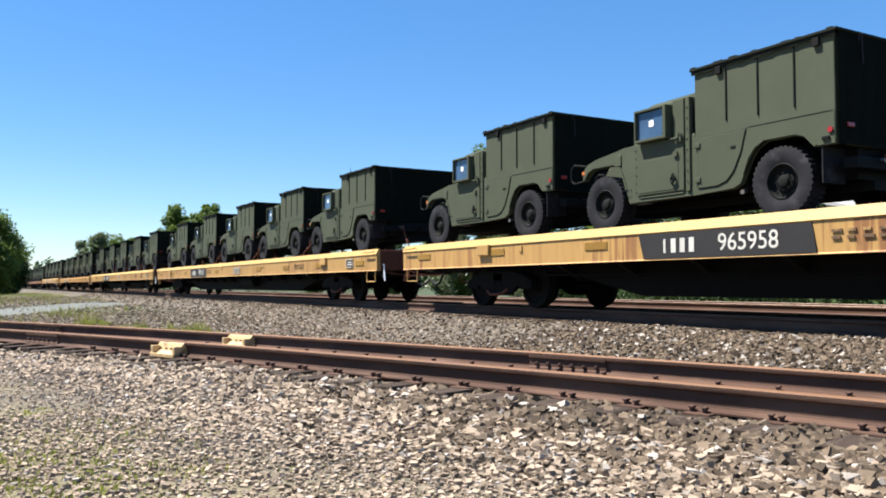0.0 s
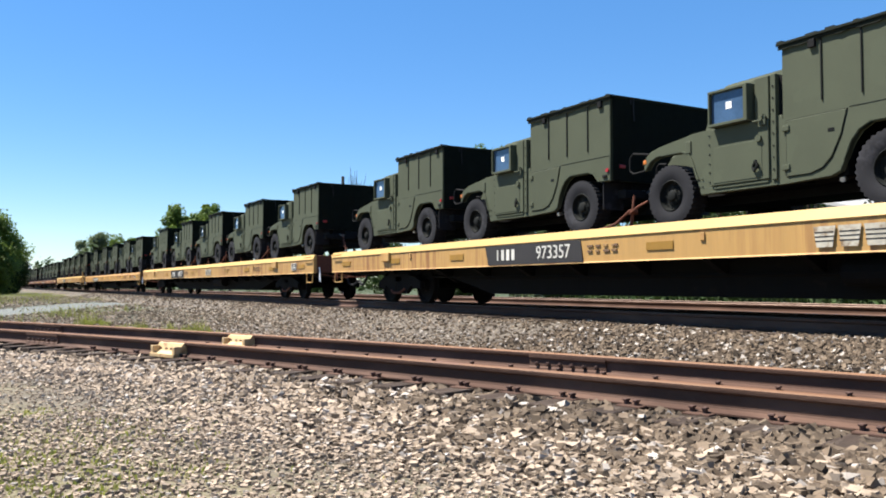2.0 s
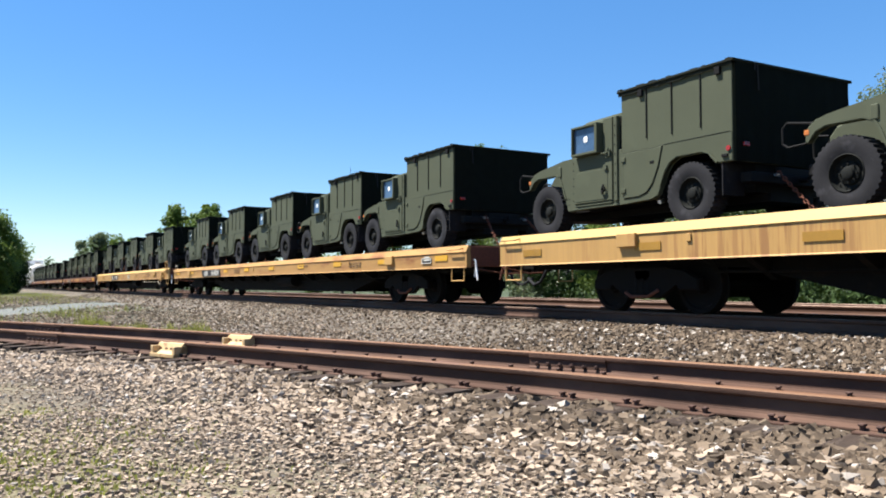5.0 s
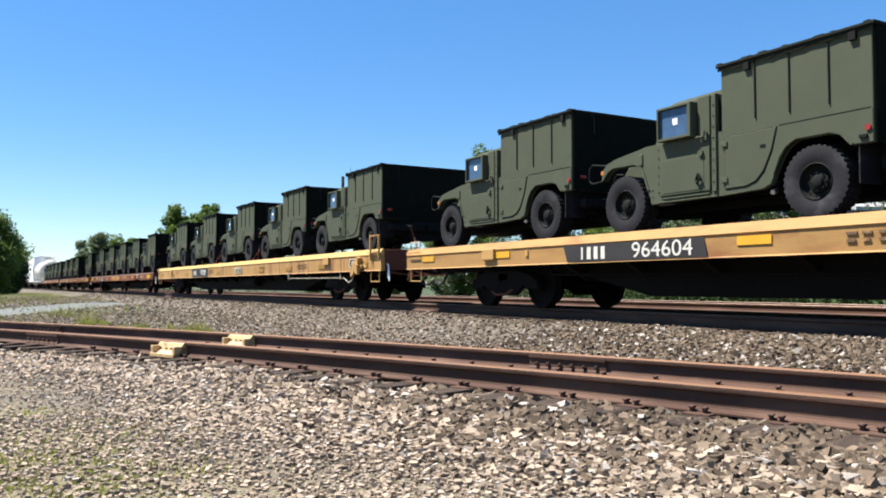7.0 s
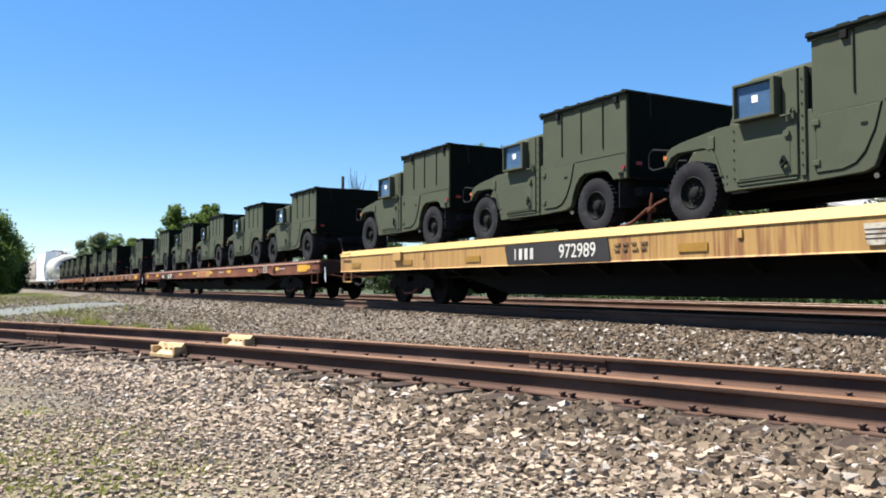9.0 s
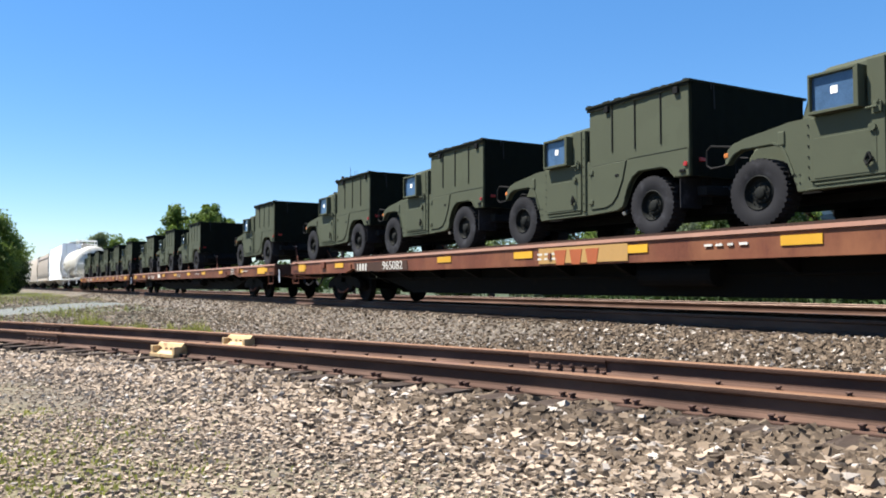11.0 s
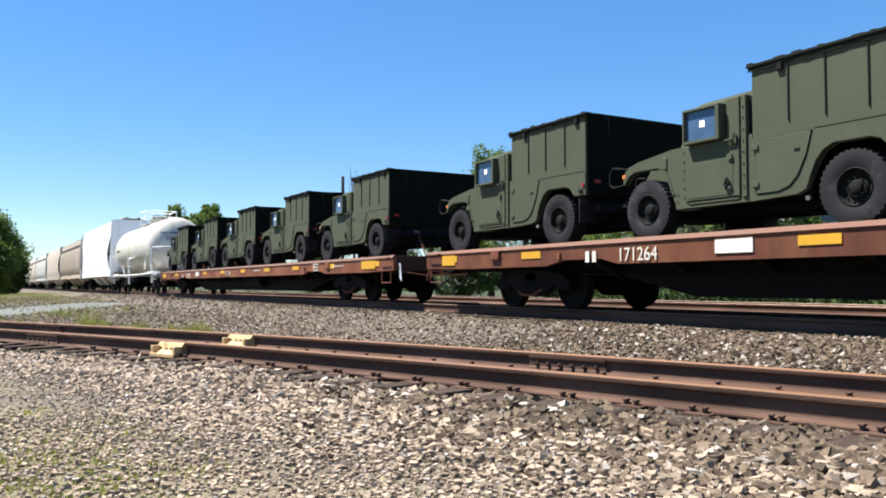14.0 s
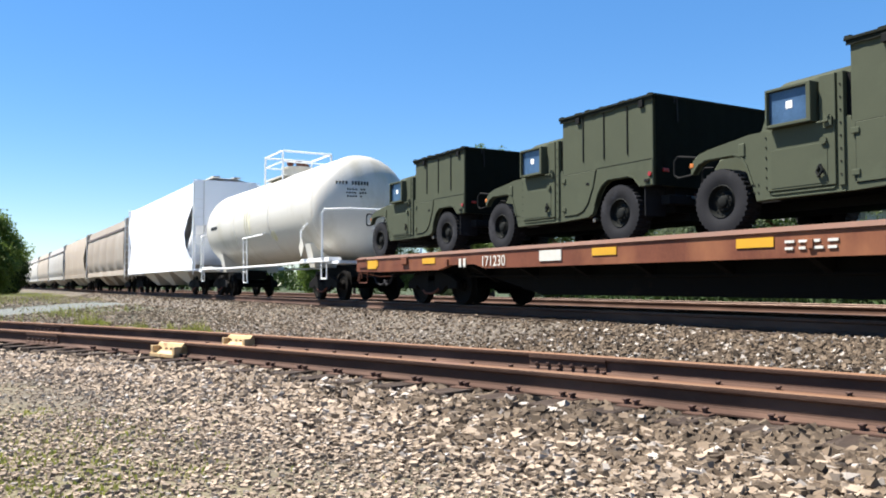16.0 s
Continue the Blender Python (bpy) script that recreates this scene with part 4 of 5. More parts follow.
        bm = bmesh.new()
        for i in range(3):
            x = logo_x - 0.1 + (i - 1) * 0.40
            prism(bm, [(x - 0.16, zmid + 0.12), (x + 0.16, zmid + 0.12), (x + 0.10, zmid - 0.12), (x - 0.10, zmid - 0.12)], face - 0.009, face)
        part("emblem", bm, LOGORED, root, "red block emblem")
    # small unreadable stencils
    spots = ((4.4, 1), (-2.6, 2), (8.2, 2)) if yellow else ((-0.6, 2), (10.3, 1), (3.1, 1))
    for x, n in spots:
        for k in range(n):
            for j in range(4):
                x0 = x - 0.36 + 0.19 * j
                quick("stencil_bar", [(x0, x0 + 0.13 - 0.02 * ((j + k) % 3), face - 0.005, face + 0.01, zmid + 0.05 - 0.08 * k, zmid + 0.082 - 0.08 * k)], STENCIL if yellow else LETTER, root)
    x = L - 1.62
    if yellow:
        quick("notice_plate", [(x - 0.21, x + 0.21, face - 0.005, face + 0.01, low + 0.11, top - 0.19)], PLACARD, root, "small black framed notice plate")
        for dx in (-0.2, 0.2):
            quick("notice_frame", [(x + dx - 0.010, x + dx + 0.010, face - 0.009, face, low + 0.11, top - 0.19)], LETTER, root)
        for zz in (low + 0.11, top - 0.205):
            quick("notice_frame", [(x - 0.2, x + 0.2, face - 0.008, face, zz, zz + 0.014)], LETTER, root)
        for dx, zz, w in ((-0.11, 0.17, 0.13), (0.03, 0.17, 0.12), (-0.08, 0.23, 0.20)):
            quick("stencil_bar", [(x + dx, x + dx + w, face - 0.009, face, low + zz, low + zz + 0.03)], LETTER, root)
    else:
        x = L - 4.9
        for dx in (-0.17, 0.0, 0.17):
            quick("notice_frame", [(x + dx - 0.010, x + dx + 0.010, face - 0.009, face, low + 0.10, top - 0.09)], LETTER, root, "white outlined notice")
        for zz in (low + 0.10, low + 0.19, top - 0.10):
            quick("notice_frame", [(x - 0.18, x + 0.18, face - 0.008, face, zz, zz + 0.018)], LETTER, root, "white outlined notice")
        if logo == "":
            x = digits_x + 1.75
            quick("notice_plate", [(x - 0.30, x + 0.30, face - 0.006, face + 0.01, low + 0.09, top - 0.10)], LETTER, root, "white painted rectangle")
    if not yellow:
        quick("end_reflector", [(L - 1.75, L - 0.95, face - 0.006, face + 0.01, low + 0.08, top - 0.09)], ORANGE, root, "large yellow reflector panel")
        quick("end_reflector", [(-L + 0.7, -L + 1.2, face - 0.006, face + 0.01, low + 0.08, top - 0.09)], ORANGE, root, "large yellow reflector panel")
    return root, dz


def damaged_end(car):
    """The torn bracket, the loose cable and the side frame at the leading end of one car."""
    bm = bmesh.new()
    tube(bm, [(7.0, -1.38, 0.66), (7.1, -1.40, 0.63), (9.4, -1.43, 0.62), (11.2, -1.44, 0.61), (11.58, -1.46, 0.60), (11.72, -1.46, 0.52), (11.84, -1.46, 0.49), (12.02, -1.46, 0.54), (12.12, -1.45, 0.62)], 0.011, 5)
    part("loose_cable", bm, DULLWHITE, car, "pale steel cable hanging under the sill")
    for x, z in ((7.1, 0.64), (11.2, 0.62)):
        quick("cable_hanger", [(x - 0.012, x + 0.012, -1.44, -1.41, z - 0.05, z + 0.16)], DULLWHITE, car)
    bm = bmesh.new()
    prism(bm, [(12.00, 0.70), (12.07, 0.62), (12.20, 0.72), (12.36, 1.02), (12.30, 1.06), (12.16, 0.98)], -1.50, -1.44)
    prism(bm, [(12.24, 0.86), (12.52, 0.68), (12.58, 0.72), (12.55, 0.92), (12.42, 1.00)], -1.56, -1.48)
    prism(bm, [(12.34, 0.92), (12.50, 0.88), (12.56, 1.10), (12.44, 1.13), (12.38, 1.06)], -1.53, -1.42)
    part("torn_bracket", bm, YELLOWRUST, car, "crumpled yellow sheet steel bracket")
    bm = bmesh.new()
    tube(bm, [(12.52, -1.48, 0.90), (12.92, -1.52, 0.92), (13.04, -1.54, 0.85)], 0.012, 5)
    tube(bm, [(12.54, -1.48, 0.84), (12.86, -1.50, 0.90)], 0.010, 5)
    part("bent_rod", bm, YELLOWTOP, car)
    for x in (13.10, 13.58):
        quick("frame_post", [(x - 0.02, x + 0.02, -1.46, -1.41, 1.03, 1.60)], YELLOWRUST, car, "rusty yellow frame post", bevel=0.006)
    quick("frame_rail", [(13.07, 13.61, -1.455, -1.415, 1.60, 1.63), (13.13, 13.55, -1.45, -1.42, 1.17, 1.20)], YELLOWRUST, car, "rusty frame rail")


def place_train():
    truck = build_truck()
    first = True
    # name, style, marks, number, its place along the car, half length of the placard, places of marks and digits, emblem
    specs = [("A", "yellow", "ittx", "965958", -4.60, 1.45, -5.28, -4.12, 1.25, ""), ("B", "yellow", "ittx", "973357", -4.50, 1.43, -5.25, -3.85, 1.50, "white"),
             ("C", "yellow", "ittx", "159207", -4.50, 1.43, -5.25, -3.85, 1.50, "white"), ("D", "worn", "ittx", "964604", -6.46, 1.52, -7.25, -5.78, 0, ""),
             ("E", "yellow", "ittx", "972989", -4.47, 1.43, -5.30, -3.83, 1.50, "white"), ("F", "brown", "ittx", "965082", -7.31, 1.50, -8.32, -6.60, 0.17, "panel"),
             ("G", "brown", "ns", "171264", -7.40, 1.0, -8.20, -7.17, 0, ""), ("H", "brown", "ns", "171230", -7.60, 1.0, -8.40, -7.30, 0, "")]
    for i in range(len(specs)):
        name, style, marks, number, px, ph, mx, dx, lx, logo = specs[i]
        mid = (JOINS[i] + JOINS[i + 1]) / 2
        car, deck = flatcar(style, marks, number, px, ph, mx, dx, lx, logo)
        if name == "E":
            damaged_end(car)
        MOVERS.append((car, mid, 0.0, 0.0))
        for x in TRUCKS_AT[name]:
            t = truck if first else copy_thing(truck, Matrix())
            first = False
            MOVERS.append((t, x + 0.05, deck, HALF - 1.10))


place_train()


# ---------- tie-down chains ----------
def chain_mesh(p, q, link_len=0.085):
    """A taut chain of oval links from p to q, with a turnbuckle in its middle."""
    p, q = Vector(p), Vector(q)
    n = max(4, int((q - p).length / (link_len * 0.72)))
    way = (q - p).normalized()
    turn = way.to_track_quat("X", "Z")
    bm = bmesh.new()
    for i in range(n):
        c = p.lerp(q, (i + 0.5) / n)
        roll = Euler((radians(45 + 90 * (i % 2)), 0, 0)).to_quaternion()
        ring = [Vector((0.5 * link_len * math.cos(a), 0.024 * math.sin(a), 0)) for a in [k * math.pi / 3 for k in range(6)]]
        pts = [c + turn @ (roll @ v) for v in ring]
        for a, b in zip(pts, pts[1:] + pts[:1]):
            cyl(bm, a, b, 0.010, 4)
    return bm


def build_chains():
    """Each lashed truck has chains from its rear frame down to the deck."""
    heads = {}
    for y in (-0.52, 0.52):
        ob = part("chain", chain_mesh((0.93, y, 0.68), (1.62, y * 1.25, 0.03)), RUST)
        heads[y] = tagged(ob, "rusty steel tie-down chain from truck to flatcar deck", "chain", "tie-down chains")
    for mover in list(MOVERS):
        ob, place, height, aside = mover
        if not ob.name.startswith("army_truck"):
            continue
        for y in heads:
            c = heads[y]
            if c.get("used"):
                c = copy_thing(c, Matrix())
            else:
                c["used"] = 1
            MOVERS.append((c, place, height, aside))
    for c in scene.objects:
        if c.name.startswith("chain") and "used" in c:
            del c["used"]


build_chains()


def build_winches():
    """Ratchet posts standing on the deck between two trucks."""
    first = None
    rows = [("B", 1), ("B", 3), ("C", 3), ("C", 2), ("E", 2), ("E", 3), ("B", 2), ("C", 1)]
    for car, k in rows:
        x = TRUCKS_AT[car][k] + 1.22
        if first is None:
            first = thing("deck_ratchet", "rusty ratchet post standing on the flatcar deck", "ratchet", "deck ratchets")
            bm = bmesh.new()
            cyl(bm, (0.0, 0, 0.0), (0.09, 0, 0.52), 0.028, 8, 0.022)
            box(bm, -0.09, 0.09, -0.06, 0.06, 0.0, 0.04, bevel=0.008)
            part("post", bm, RUST, first)
            bm = bmesh.new()
            cyl(bm, (0.05, -0.07, 0.27), (0.05, 0.07, 0.27), 0.040, 10)
            part("drum", bm, RUST, first)
            bm = bmesh.new()
            tube(bm, [(0.05, -0.06, 0.28), (-0.25, -0.08, 0.10), (-0.62, -0.08, 0.03)], 0.024)
            part("arm", bm, RUST, first)
            bm = bmesh.new()
            tube(bm, [(0.05, -0.06, 0.24), (0.22, -0.05, 0.34), (0.42, -0.04, 0.40)], 0.018)
            part("hook_rod", bm, RUST, first)
            o = first
        else:
            o = copy_thing(first, Matrix())
        MOVERS.append((o, x, 1.263, -1.05))


build_winches()


# ---------- tank car ----------
def build_tank_car():
    root = thing("tank_car", "white steel tank car with a domed hatch, railings and yellow stains", "tank car")
    half, r, zc = 6.00, 1.53, 2.70
    bm = bmesh.new()
    prof = [(0.001, -half - 0.75)]
    for i in range(1, 9):
        a = radians(90 * i / 8)
        prof.append((r * math.sin(a), -half - 0.75 * math.cos(a)))
    prof += [(r, -half * 0.5), (r, 0), (r, half * 0.5)]
    for i in range(8, 0, -1):
        a = radians(90 * i / 8)
        prof.append((r * math.sin(a), half + 0.75 * math.cos(a)))
    prof.append((0.001, half + 0.75))
    lathe(bm, prof, 48, y_axis=False)
    shell = part("shell", bm, TANKWHITE, root, smooth=True)
    shell.matrix_basis = pose(0, 0, zc)
    for x in (-5.98, -2.0, 2.0, 5.98):
        bm = bmesh.new()
        lathe(bm, [(r + 0.001, -0.012), (r + 0.010, -0.008), (r + 0.010, 0.008), (r + 0.001, 0.012)], 48, y_axis=False)
        w = part("weld_band", bm, TANKWHITE, root, smooth=True)
        w.matrix_basis = pose(x, 0, zc)
    for x in (-4.9, 4.9):
        bm = bmesh.new()
        prism(bm, [(-1.05, 0.95), (1.05, 0.95), (1.22, 1.66), (-1.22, 1.66)], x - 0.22, x + 0.22, plane="yz")
        part("saddle", bm, TANKWHITE, root)
    # dome, walkway and safety railing
    mid, span, wide = 0.6, 0.95, 0.87
    bm = bmesh.new()
    cyl(bm, (mid, 0, zc + r - 0.12), (mid, 0, zc + r + 0.24), 0.50, 24)
    cyl(bm, (mid, 0, zc + r + 0.24), (mid, 0, zc + r + 0.30), 0.56, 24)
    part("dome", bm, TANKWHITE, root, "white round hatch dome")
    for x, y, h in ((0.2, 0.15, 0.16), (-0.2, -0.2, 0.22), (0.0, 0.3, 0.14), (0.38, -0.1, 0.18)):
        bm = bmesh.new()
        cyl(bm, (mid + x, y, zc + r + 0.10), (mid + x, y, zc + r + 0.28 + h), 0.09, 12)
        cyl(bm, (mid + x, y, zc + r + 0.22 + h), (mid + x, y, zc + r + 0.30 + h), 0.13, 8)
        part("valve", bm, RUST, root, "rusty brown valve fitting")
    z0, z1 = zc + r - 0.3, zc + r + 0.72
    for s in (-1, 1):
        quick("walkway", [(mid - span, mid + span, min(s * 0.55, s * wide), max(s * 0.55, s * wide), zc + r - 0.14, zc + r - 0.09)], TANKWHITE, root, "white top walkway")
        bm = bmesh.new()
        tube(bm, [(mid - span, s * wide, z0), (mid - span, s * wide, z1), (mid + span, s * wide, z1), (mid + span, s * wide, z0)], 0.032)
        tube(bm, [(mid - span, s * wide, z1 - 0.36), (mid + span, s * wide, z1 - 0.36)], 0.024)
        part("safety_rail", bm, WHITEPAINT, root, "white tubular safety railing")
    for x in (mid - span, mid + span):
        bm = bmesh.new()
        tube(bm, [(x, -wide, z1), (x, wide, z1)], 0.032)
        tube(bm, [(x, -wide, z1 - 0.36), (x, wide, z1 - 0.36)], 0.024)
        part("safety_rail", bm, WHITEPAINT, root)
    # side ladders, running board and long handrail
    for s in (-1, 1):
        bm = bmesh.new()
        for x in (-0.22, 0.22):
            tube(bm, [(-0.65 + x, s * 1.46, 0.50), (-0.65 + x, s * 1.49, 2.08)], 0.022)
        ladder = part("ladder", bm, WHITEPAINT, root, "white side ladder")
        for i in range(5):
            z, y = 0.52 + i * 0.36, 1.475
            bm = bmesh.new()
            cyl(bm, (-0.87, s * y, z), (-0.43, s * y, z), 0.018, 6)
            part("rung", bm, WHITEPAINT, ladder)
        bm = bmesh.new()
        tube(bm, [(-6.6, s * 1.46, 1.10), (-3.0, s * 1.46, 1.06), (3.0, s * 1.46, 1.06), (6.6, s * 1.46, 1.10)], 0.035)
        part("running_rail", bm, WHITEPAINT, root, "white lower side rail")
        for e in (-1, 1):
            bm = bmesh.new()
            tube(bm, [(e * 6.9, s * 1.54, 1.1), (e * 6.9, s * 1.54, 2.40), (e * 6.96, s * 1.50, 2.50), (e * 7.30, s * 0.9, 2.52), (e * 7.36, 0, 2.52)], 0.030)
            part("handrail", bm, WHITEPAINT, root, "white bent handrail")
            quick("sill_plate", [(min(e * 5.1, e * 7.3), max(e * 5.1, e * 7.3), min(s * 1.15, s * 1.5), max(s * 1.15, s * 1.5), 1.06, 1.18)], WHITEPAINT, root, bevel=0.01)
            bm = bmesh.new()
            tube(bm, [(e * 6.65, s * 1.46, 1.1), (e * 6.65, s * 1.46, 0.60), (e * 7.05, s * 1.46, 0.60), (e * 7.05, s * 1.46, 1.1)], 0.02)
            part("stirrup_step", bm, WHITEPAINT, root)
        bm = bmesh.new()
        tube(bm, [(-0.87, s * 1.52, 2.08), (1.5, s * 1.52, 2.10)], 0.024)
        part("grab_rail", bm, WHITEPAINT, root, "white grab rail")
        bm = bmesh.new()
        tube(bm, [(5.6, s * 1.50, 2.2), (5.2, s * 1.53, 2.0), (5.25, s * 1.54, 1.5)], 0.03)
        part("pipe", bm, WHITEPAINT, root)
    bm = bmesh.new()
    prism(bm, [(5.40, 1.24), (5.60, 1.52), (5.40, 1.80), (5.20, 1.52)], -1.60, -1.585)
    part("hazard_placard", bm, LETTER, root, "white diamond hazard placard")
    for e in (-1, 1):
        quick("end_platform", [(min(e * 7.0, e * 7.8), max(e * 7.0, e * 7.8), -1.42, 1.42, 1.0, 1.08)], WHITEPAINT, root, "white end platform")
        quick("stub_sill", [(min(e * 4.0, e * 7.8), max(e * 4.0, e * 7.8), -0.38, 0.38, 0.66, 1.02)], FRAMEBLACK, root)
        bogie(root, e * 5.7)
        coupler(root, e * 7.7, e)
    # small dark stencils on the leading head and low on the shell
    for z, y0, wide, n, tall in ((0.62, -0.98, 0.95, 11, 0.11), (0.44, -0.70, 0.55, 7, 0.045), (0.34, -0.72, 0.60, 8, 0.045), (0.24, -0.70, 0.45, 6, 0.045)):
        bm = bmesh.new()
        for i in range(n):
            y = y0 + wide * i / n
            x = half + 0.75 * math.sqrt(max(0.0, 1 - (y * y + z * z) / (r * r)))
            if i != 4:
                box(bm, x - 0.05, x + 0.012, y, y + wide / n * 0.6, zc + z - tall / 2, zc + z + tall / 2)
        tagged(part("stencil_bars", bm, PLACARD, root, "dark illegible stencil"), kind="stuff")
    bm = bmesh.new()
    for i in range(7):
        box(bm, -5.3 + 0.14 * i, -5.22 + 0.14 * i, -r - 0.012, -r + 0.02, 2.62, 2.74)
    tagged(part("stencil_bars", bm, PLACARD, root, "dark illegible stencil"), kind="stuff")
    return root


def stain_patches(root):
    """Yellow green stains on the shell."""
    zc, r = 2.70, 1.534
    for x, z, w, h, m in ((2.26, 2.02, 0.26, 0.17, STAIN), (-0.62, 2.6, 0.05, 0.50, STAIN), (-0.36, 2.6, 0.05, 0.50, STAIN), (-0.1, 2.9, 0.10, 0.7, STAIN)):
        bm = bmesh.new()
        rows = []
        for i in range(7):
            zz = z + (i / 6 - 0.5) * 2 * h
            dz = zz - zc
            y = -math.sqrt(r * r - dz * dz)
            k = math.sqrt(max(0.02, 1 - ((i / 6 - 0.5) * 2) ** 2)) * w
            rows.append([bm.verts.new((x - k, y, zz)), bm.verts.new((x + k, y, zz))])
        for a, b in zip(rows, rows[1:]):
            bm.faces.new((a[0], a[1], b[1], b[0]))
        part("stain", bm, m, root, "yellow stain")


# ---------- covered hoppers ----------
def build_hopper(paint, roof, ribs, length, label, top=4.70):
    root = thing("hopper_car", label, "hopper car", "covered hopper cars")
    L = length / 2 - 0.75
    low, w = 1.40, 1.52
    # bulging or straight side wall with sloped ends
    bm = bmesh.new()
    side = [(-1.42, low), (-w, low + 0.45), (-w - 0.02, 2.2), (-w - 0.03, 2.8), (-w - 0.01, 3.5), (-w + 0.02, 4.0), (-1.34, top), (-0.45, top + 0.20), (0.45, top + 0.20), (1.34, top), (w - 0.02, 4.0), (w + 0.01, 3.5), (w + 0.03, 2.8), (w + 0.02, 2.2), (w, low + 0.45), (1.42, low)]
    # the ribbed kind bulges between its posts; the smooth kind has its ends cut back in a curve
    n, rows = (60 if ribs else 24), []
    for k in range(n + 1):
        u = -1 + 2 * k / n
        puff = 0.13 * abs(math.sin(math.pi * 2.5 * (u + 1))) ** 0.8 if ribs else 0.0
        row = []
        for y, z in side:
            back = 0.0 if ribs else 1.5 * max(0.0, math.sin(math.pi * min(1, max(0, (z - low) / (4.0 - low))))) ** 1.2
            row.append(bm.verts.new((u * (L - back * (abs(y) > 1.3 and z < 4.0)), y + (math.copysign(puff, y) if abs(y) > 1.45 and z < 4.0 else 0), z)))
        rows.append(row)
    for a, b in zip(rows, rows[1:]):
        for i in range(len(side) - 1):
            bm.faces.new((a[i], b[i], b[i + 1], a[i + 1]))
    part("side_wall", bm, paint, root, smooth=True)
    for e in (-1, 1):
        bm = bmesh.new()
        prism(bm, [(e * (L - 0.02), top + 0.1), (e * (L - 0.02), 3.1), (e * (L - 2.3), low), (e * (L - 2.5), low), (e * (L - 0.12), 3.3), (e * (L - 0.12), top + 0.1)], -1.38, 1.38)
        part("slope_sheet", bm, paint, root)
        for s in (-1, 1):
            quick("corner_post", [(min(e * (L - 0.06), e * L), max(e * (L - 0.06), e * L), min(s * 1.36, s * 1.50), max(s * 1.36, s * 1.50), 1.1, top)], paint, root)
            bm = bmesh.new()
            tube(bm, [(e * (L + 0.02), s * 1.46, 0.9), (e * (L + 0.02), s * 1.46, top + 0.1)], 0.024)
            tube(bm, [(e * (L + 0.02), s * 1.02, 0.9), (e * (L + 0.02), s * 1.02, top + 0.1)], 0.024)
            lad = part("ladder", bm, WHITEPAINT, root)
            for i in range(9):
                bm = bmesh.new()
                cyl(bm, (e * (L + 0.02), s * 1.02, 1.05 + i * 0.40), (e * (L + 0.02), s * 1.46, 1.05 + i * 0.40), 0.016, 6)
                part("rung", bm, WHITEPAINT, lad)
        quick("end_platform", [(min(e * (L - 1.8), e * (L + 0.15)), max(e * (L - 1.8), e * (L + 0.15)), -1.45, 1.45, 1.06, 1.16)], paint, root)
        quick("stub_sill", [(min(e * (L - 3), e * (L + 0.1)), max(e * (L - 3), e * (L + 0.1)), -0.4, 0.4, 0.66, 1.06)], FRAMEBLACK, root)
        bogie(root, e * (L - 1.6))
        coupler(root, e * (L + 0.08), e)
    for s in (-1, 1):
        quick("side_sill", [(-L, L, min(s * 1.40, s * 1.50), max(s * 1.40, s * 1.50), 1.10, 1.42)], paint, root, bevel=0.01)
        if ribs:
            quick("roof_edge", [(-L, L, min(s * 1.42, s * 1.56), max(s * 1.42, s * 1.56), 4.02, 4.16)], roof, root, "dark weathered roof edge")
    quick("roof_walk", [(-L, L, -0.62, -0.30, top + 0.26, top + 0.30), (-L, L, 0.30, 0.62, top + 0.26, top + 0.30)], roof, root, "steel roof walkway")
    bm = bmesh.new()
    box(bm, -L + 0.5, L - 0.5, -0.28, 0.28, top + 0.18, top + 0.28, bevel=0.02)
    part("hatch_cover", bm, roof, root, "long roof hatch cover")
    for i in range(3):
        x = (i - 1) * (2 * L - 5.0) / 3
        bm = bmesh.new()
        a = [bm.verts.new((x + sx * 2.0, sy * 1.35, low)) for sx, sy in ((-1, -1), (1, -1), (1, 1), (-1, 1))]
        b = [bm.verts.new((x + sx * 0.45, sy * 0.45, 0.45)) for sx, sy in ((-1, -1), (1, -1), (1, 1), (-1, 1))]
        for k in range(4):
            bm.faces.new((a[k], a[(k + 1) % 4], b[(k + 1) % 4], b[k]))
        bm.faces.new(b)
        part("discharge_chute", bm, paint if ribs else HOPGREY, root)
    return root


def place_tail():
    tank = build_tank_car()
    stain_patches(tank)
    MOVERS.append((tank, -226.80, 0.0, 0.0))
    white = build_hopper(HOPWHITE, HOPGREY, False, 18.9, "bright white covered hopper car with smooth curved sides", 5.02)
    MOVERS.append((white, -244.2, 0.0, 0.0))
    tan = build_hopper(HOPTAN, HOPROOF, True, 20.8, "tan covered hopper car with ribbed sides and rusty roof")
    grey = build_hopper(HOPGREY, HOPROOF, True, 20.8, "dusty grey covered hopper car with ribbed sides")
    smooth = build_hopper(HOPTAN, HOPROOF, False, 20.8, "plain tan covered hopper car with smooth sides")
    x = -253.7
    order = [tan, smooth, grey, tan, grey, grey, tan, grey, tan, grey, tan, grey]
    used = set()
    for h in order:
        o = copy_thing(h, Matrix()) if h.name in used else h
        used.add(h.name)
        MOVERS.append((o, x - 10.4, 0.0, 0.0))
        x -= 20.8


place_tail()


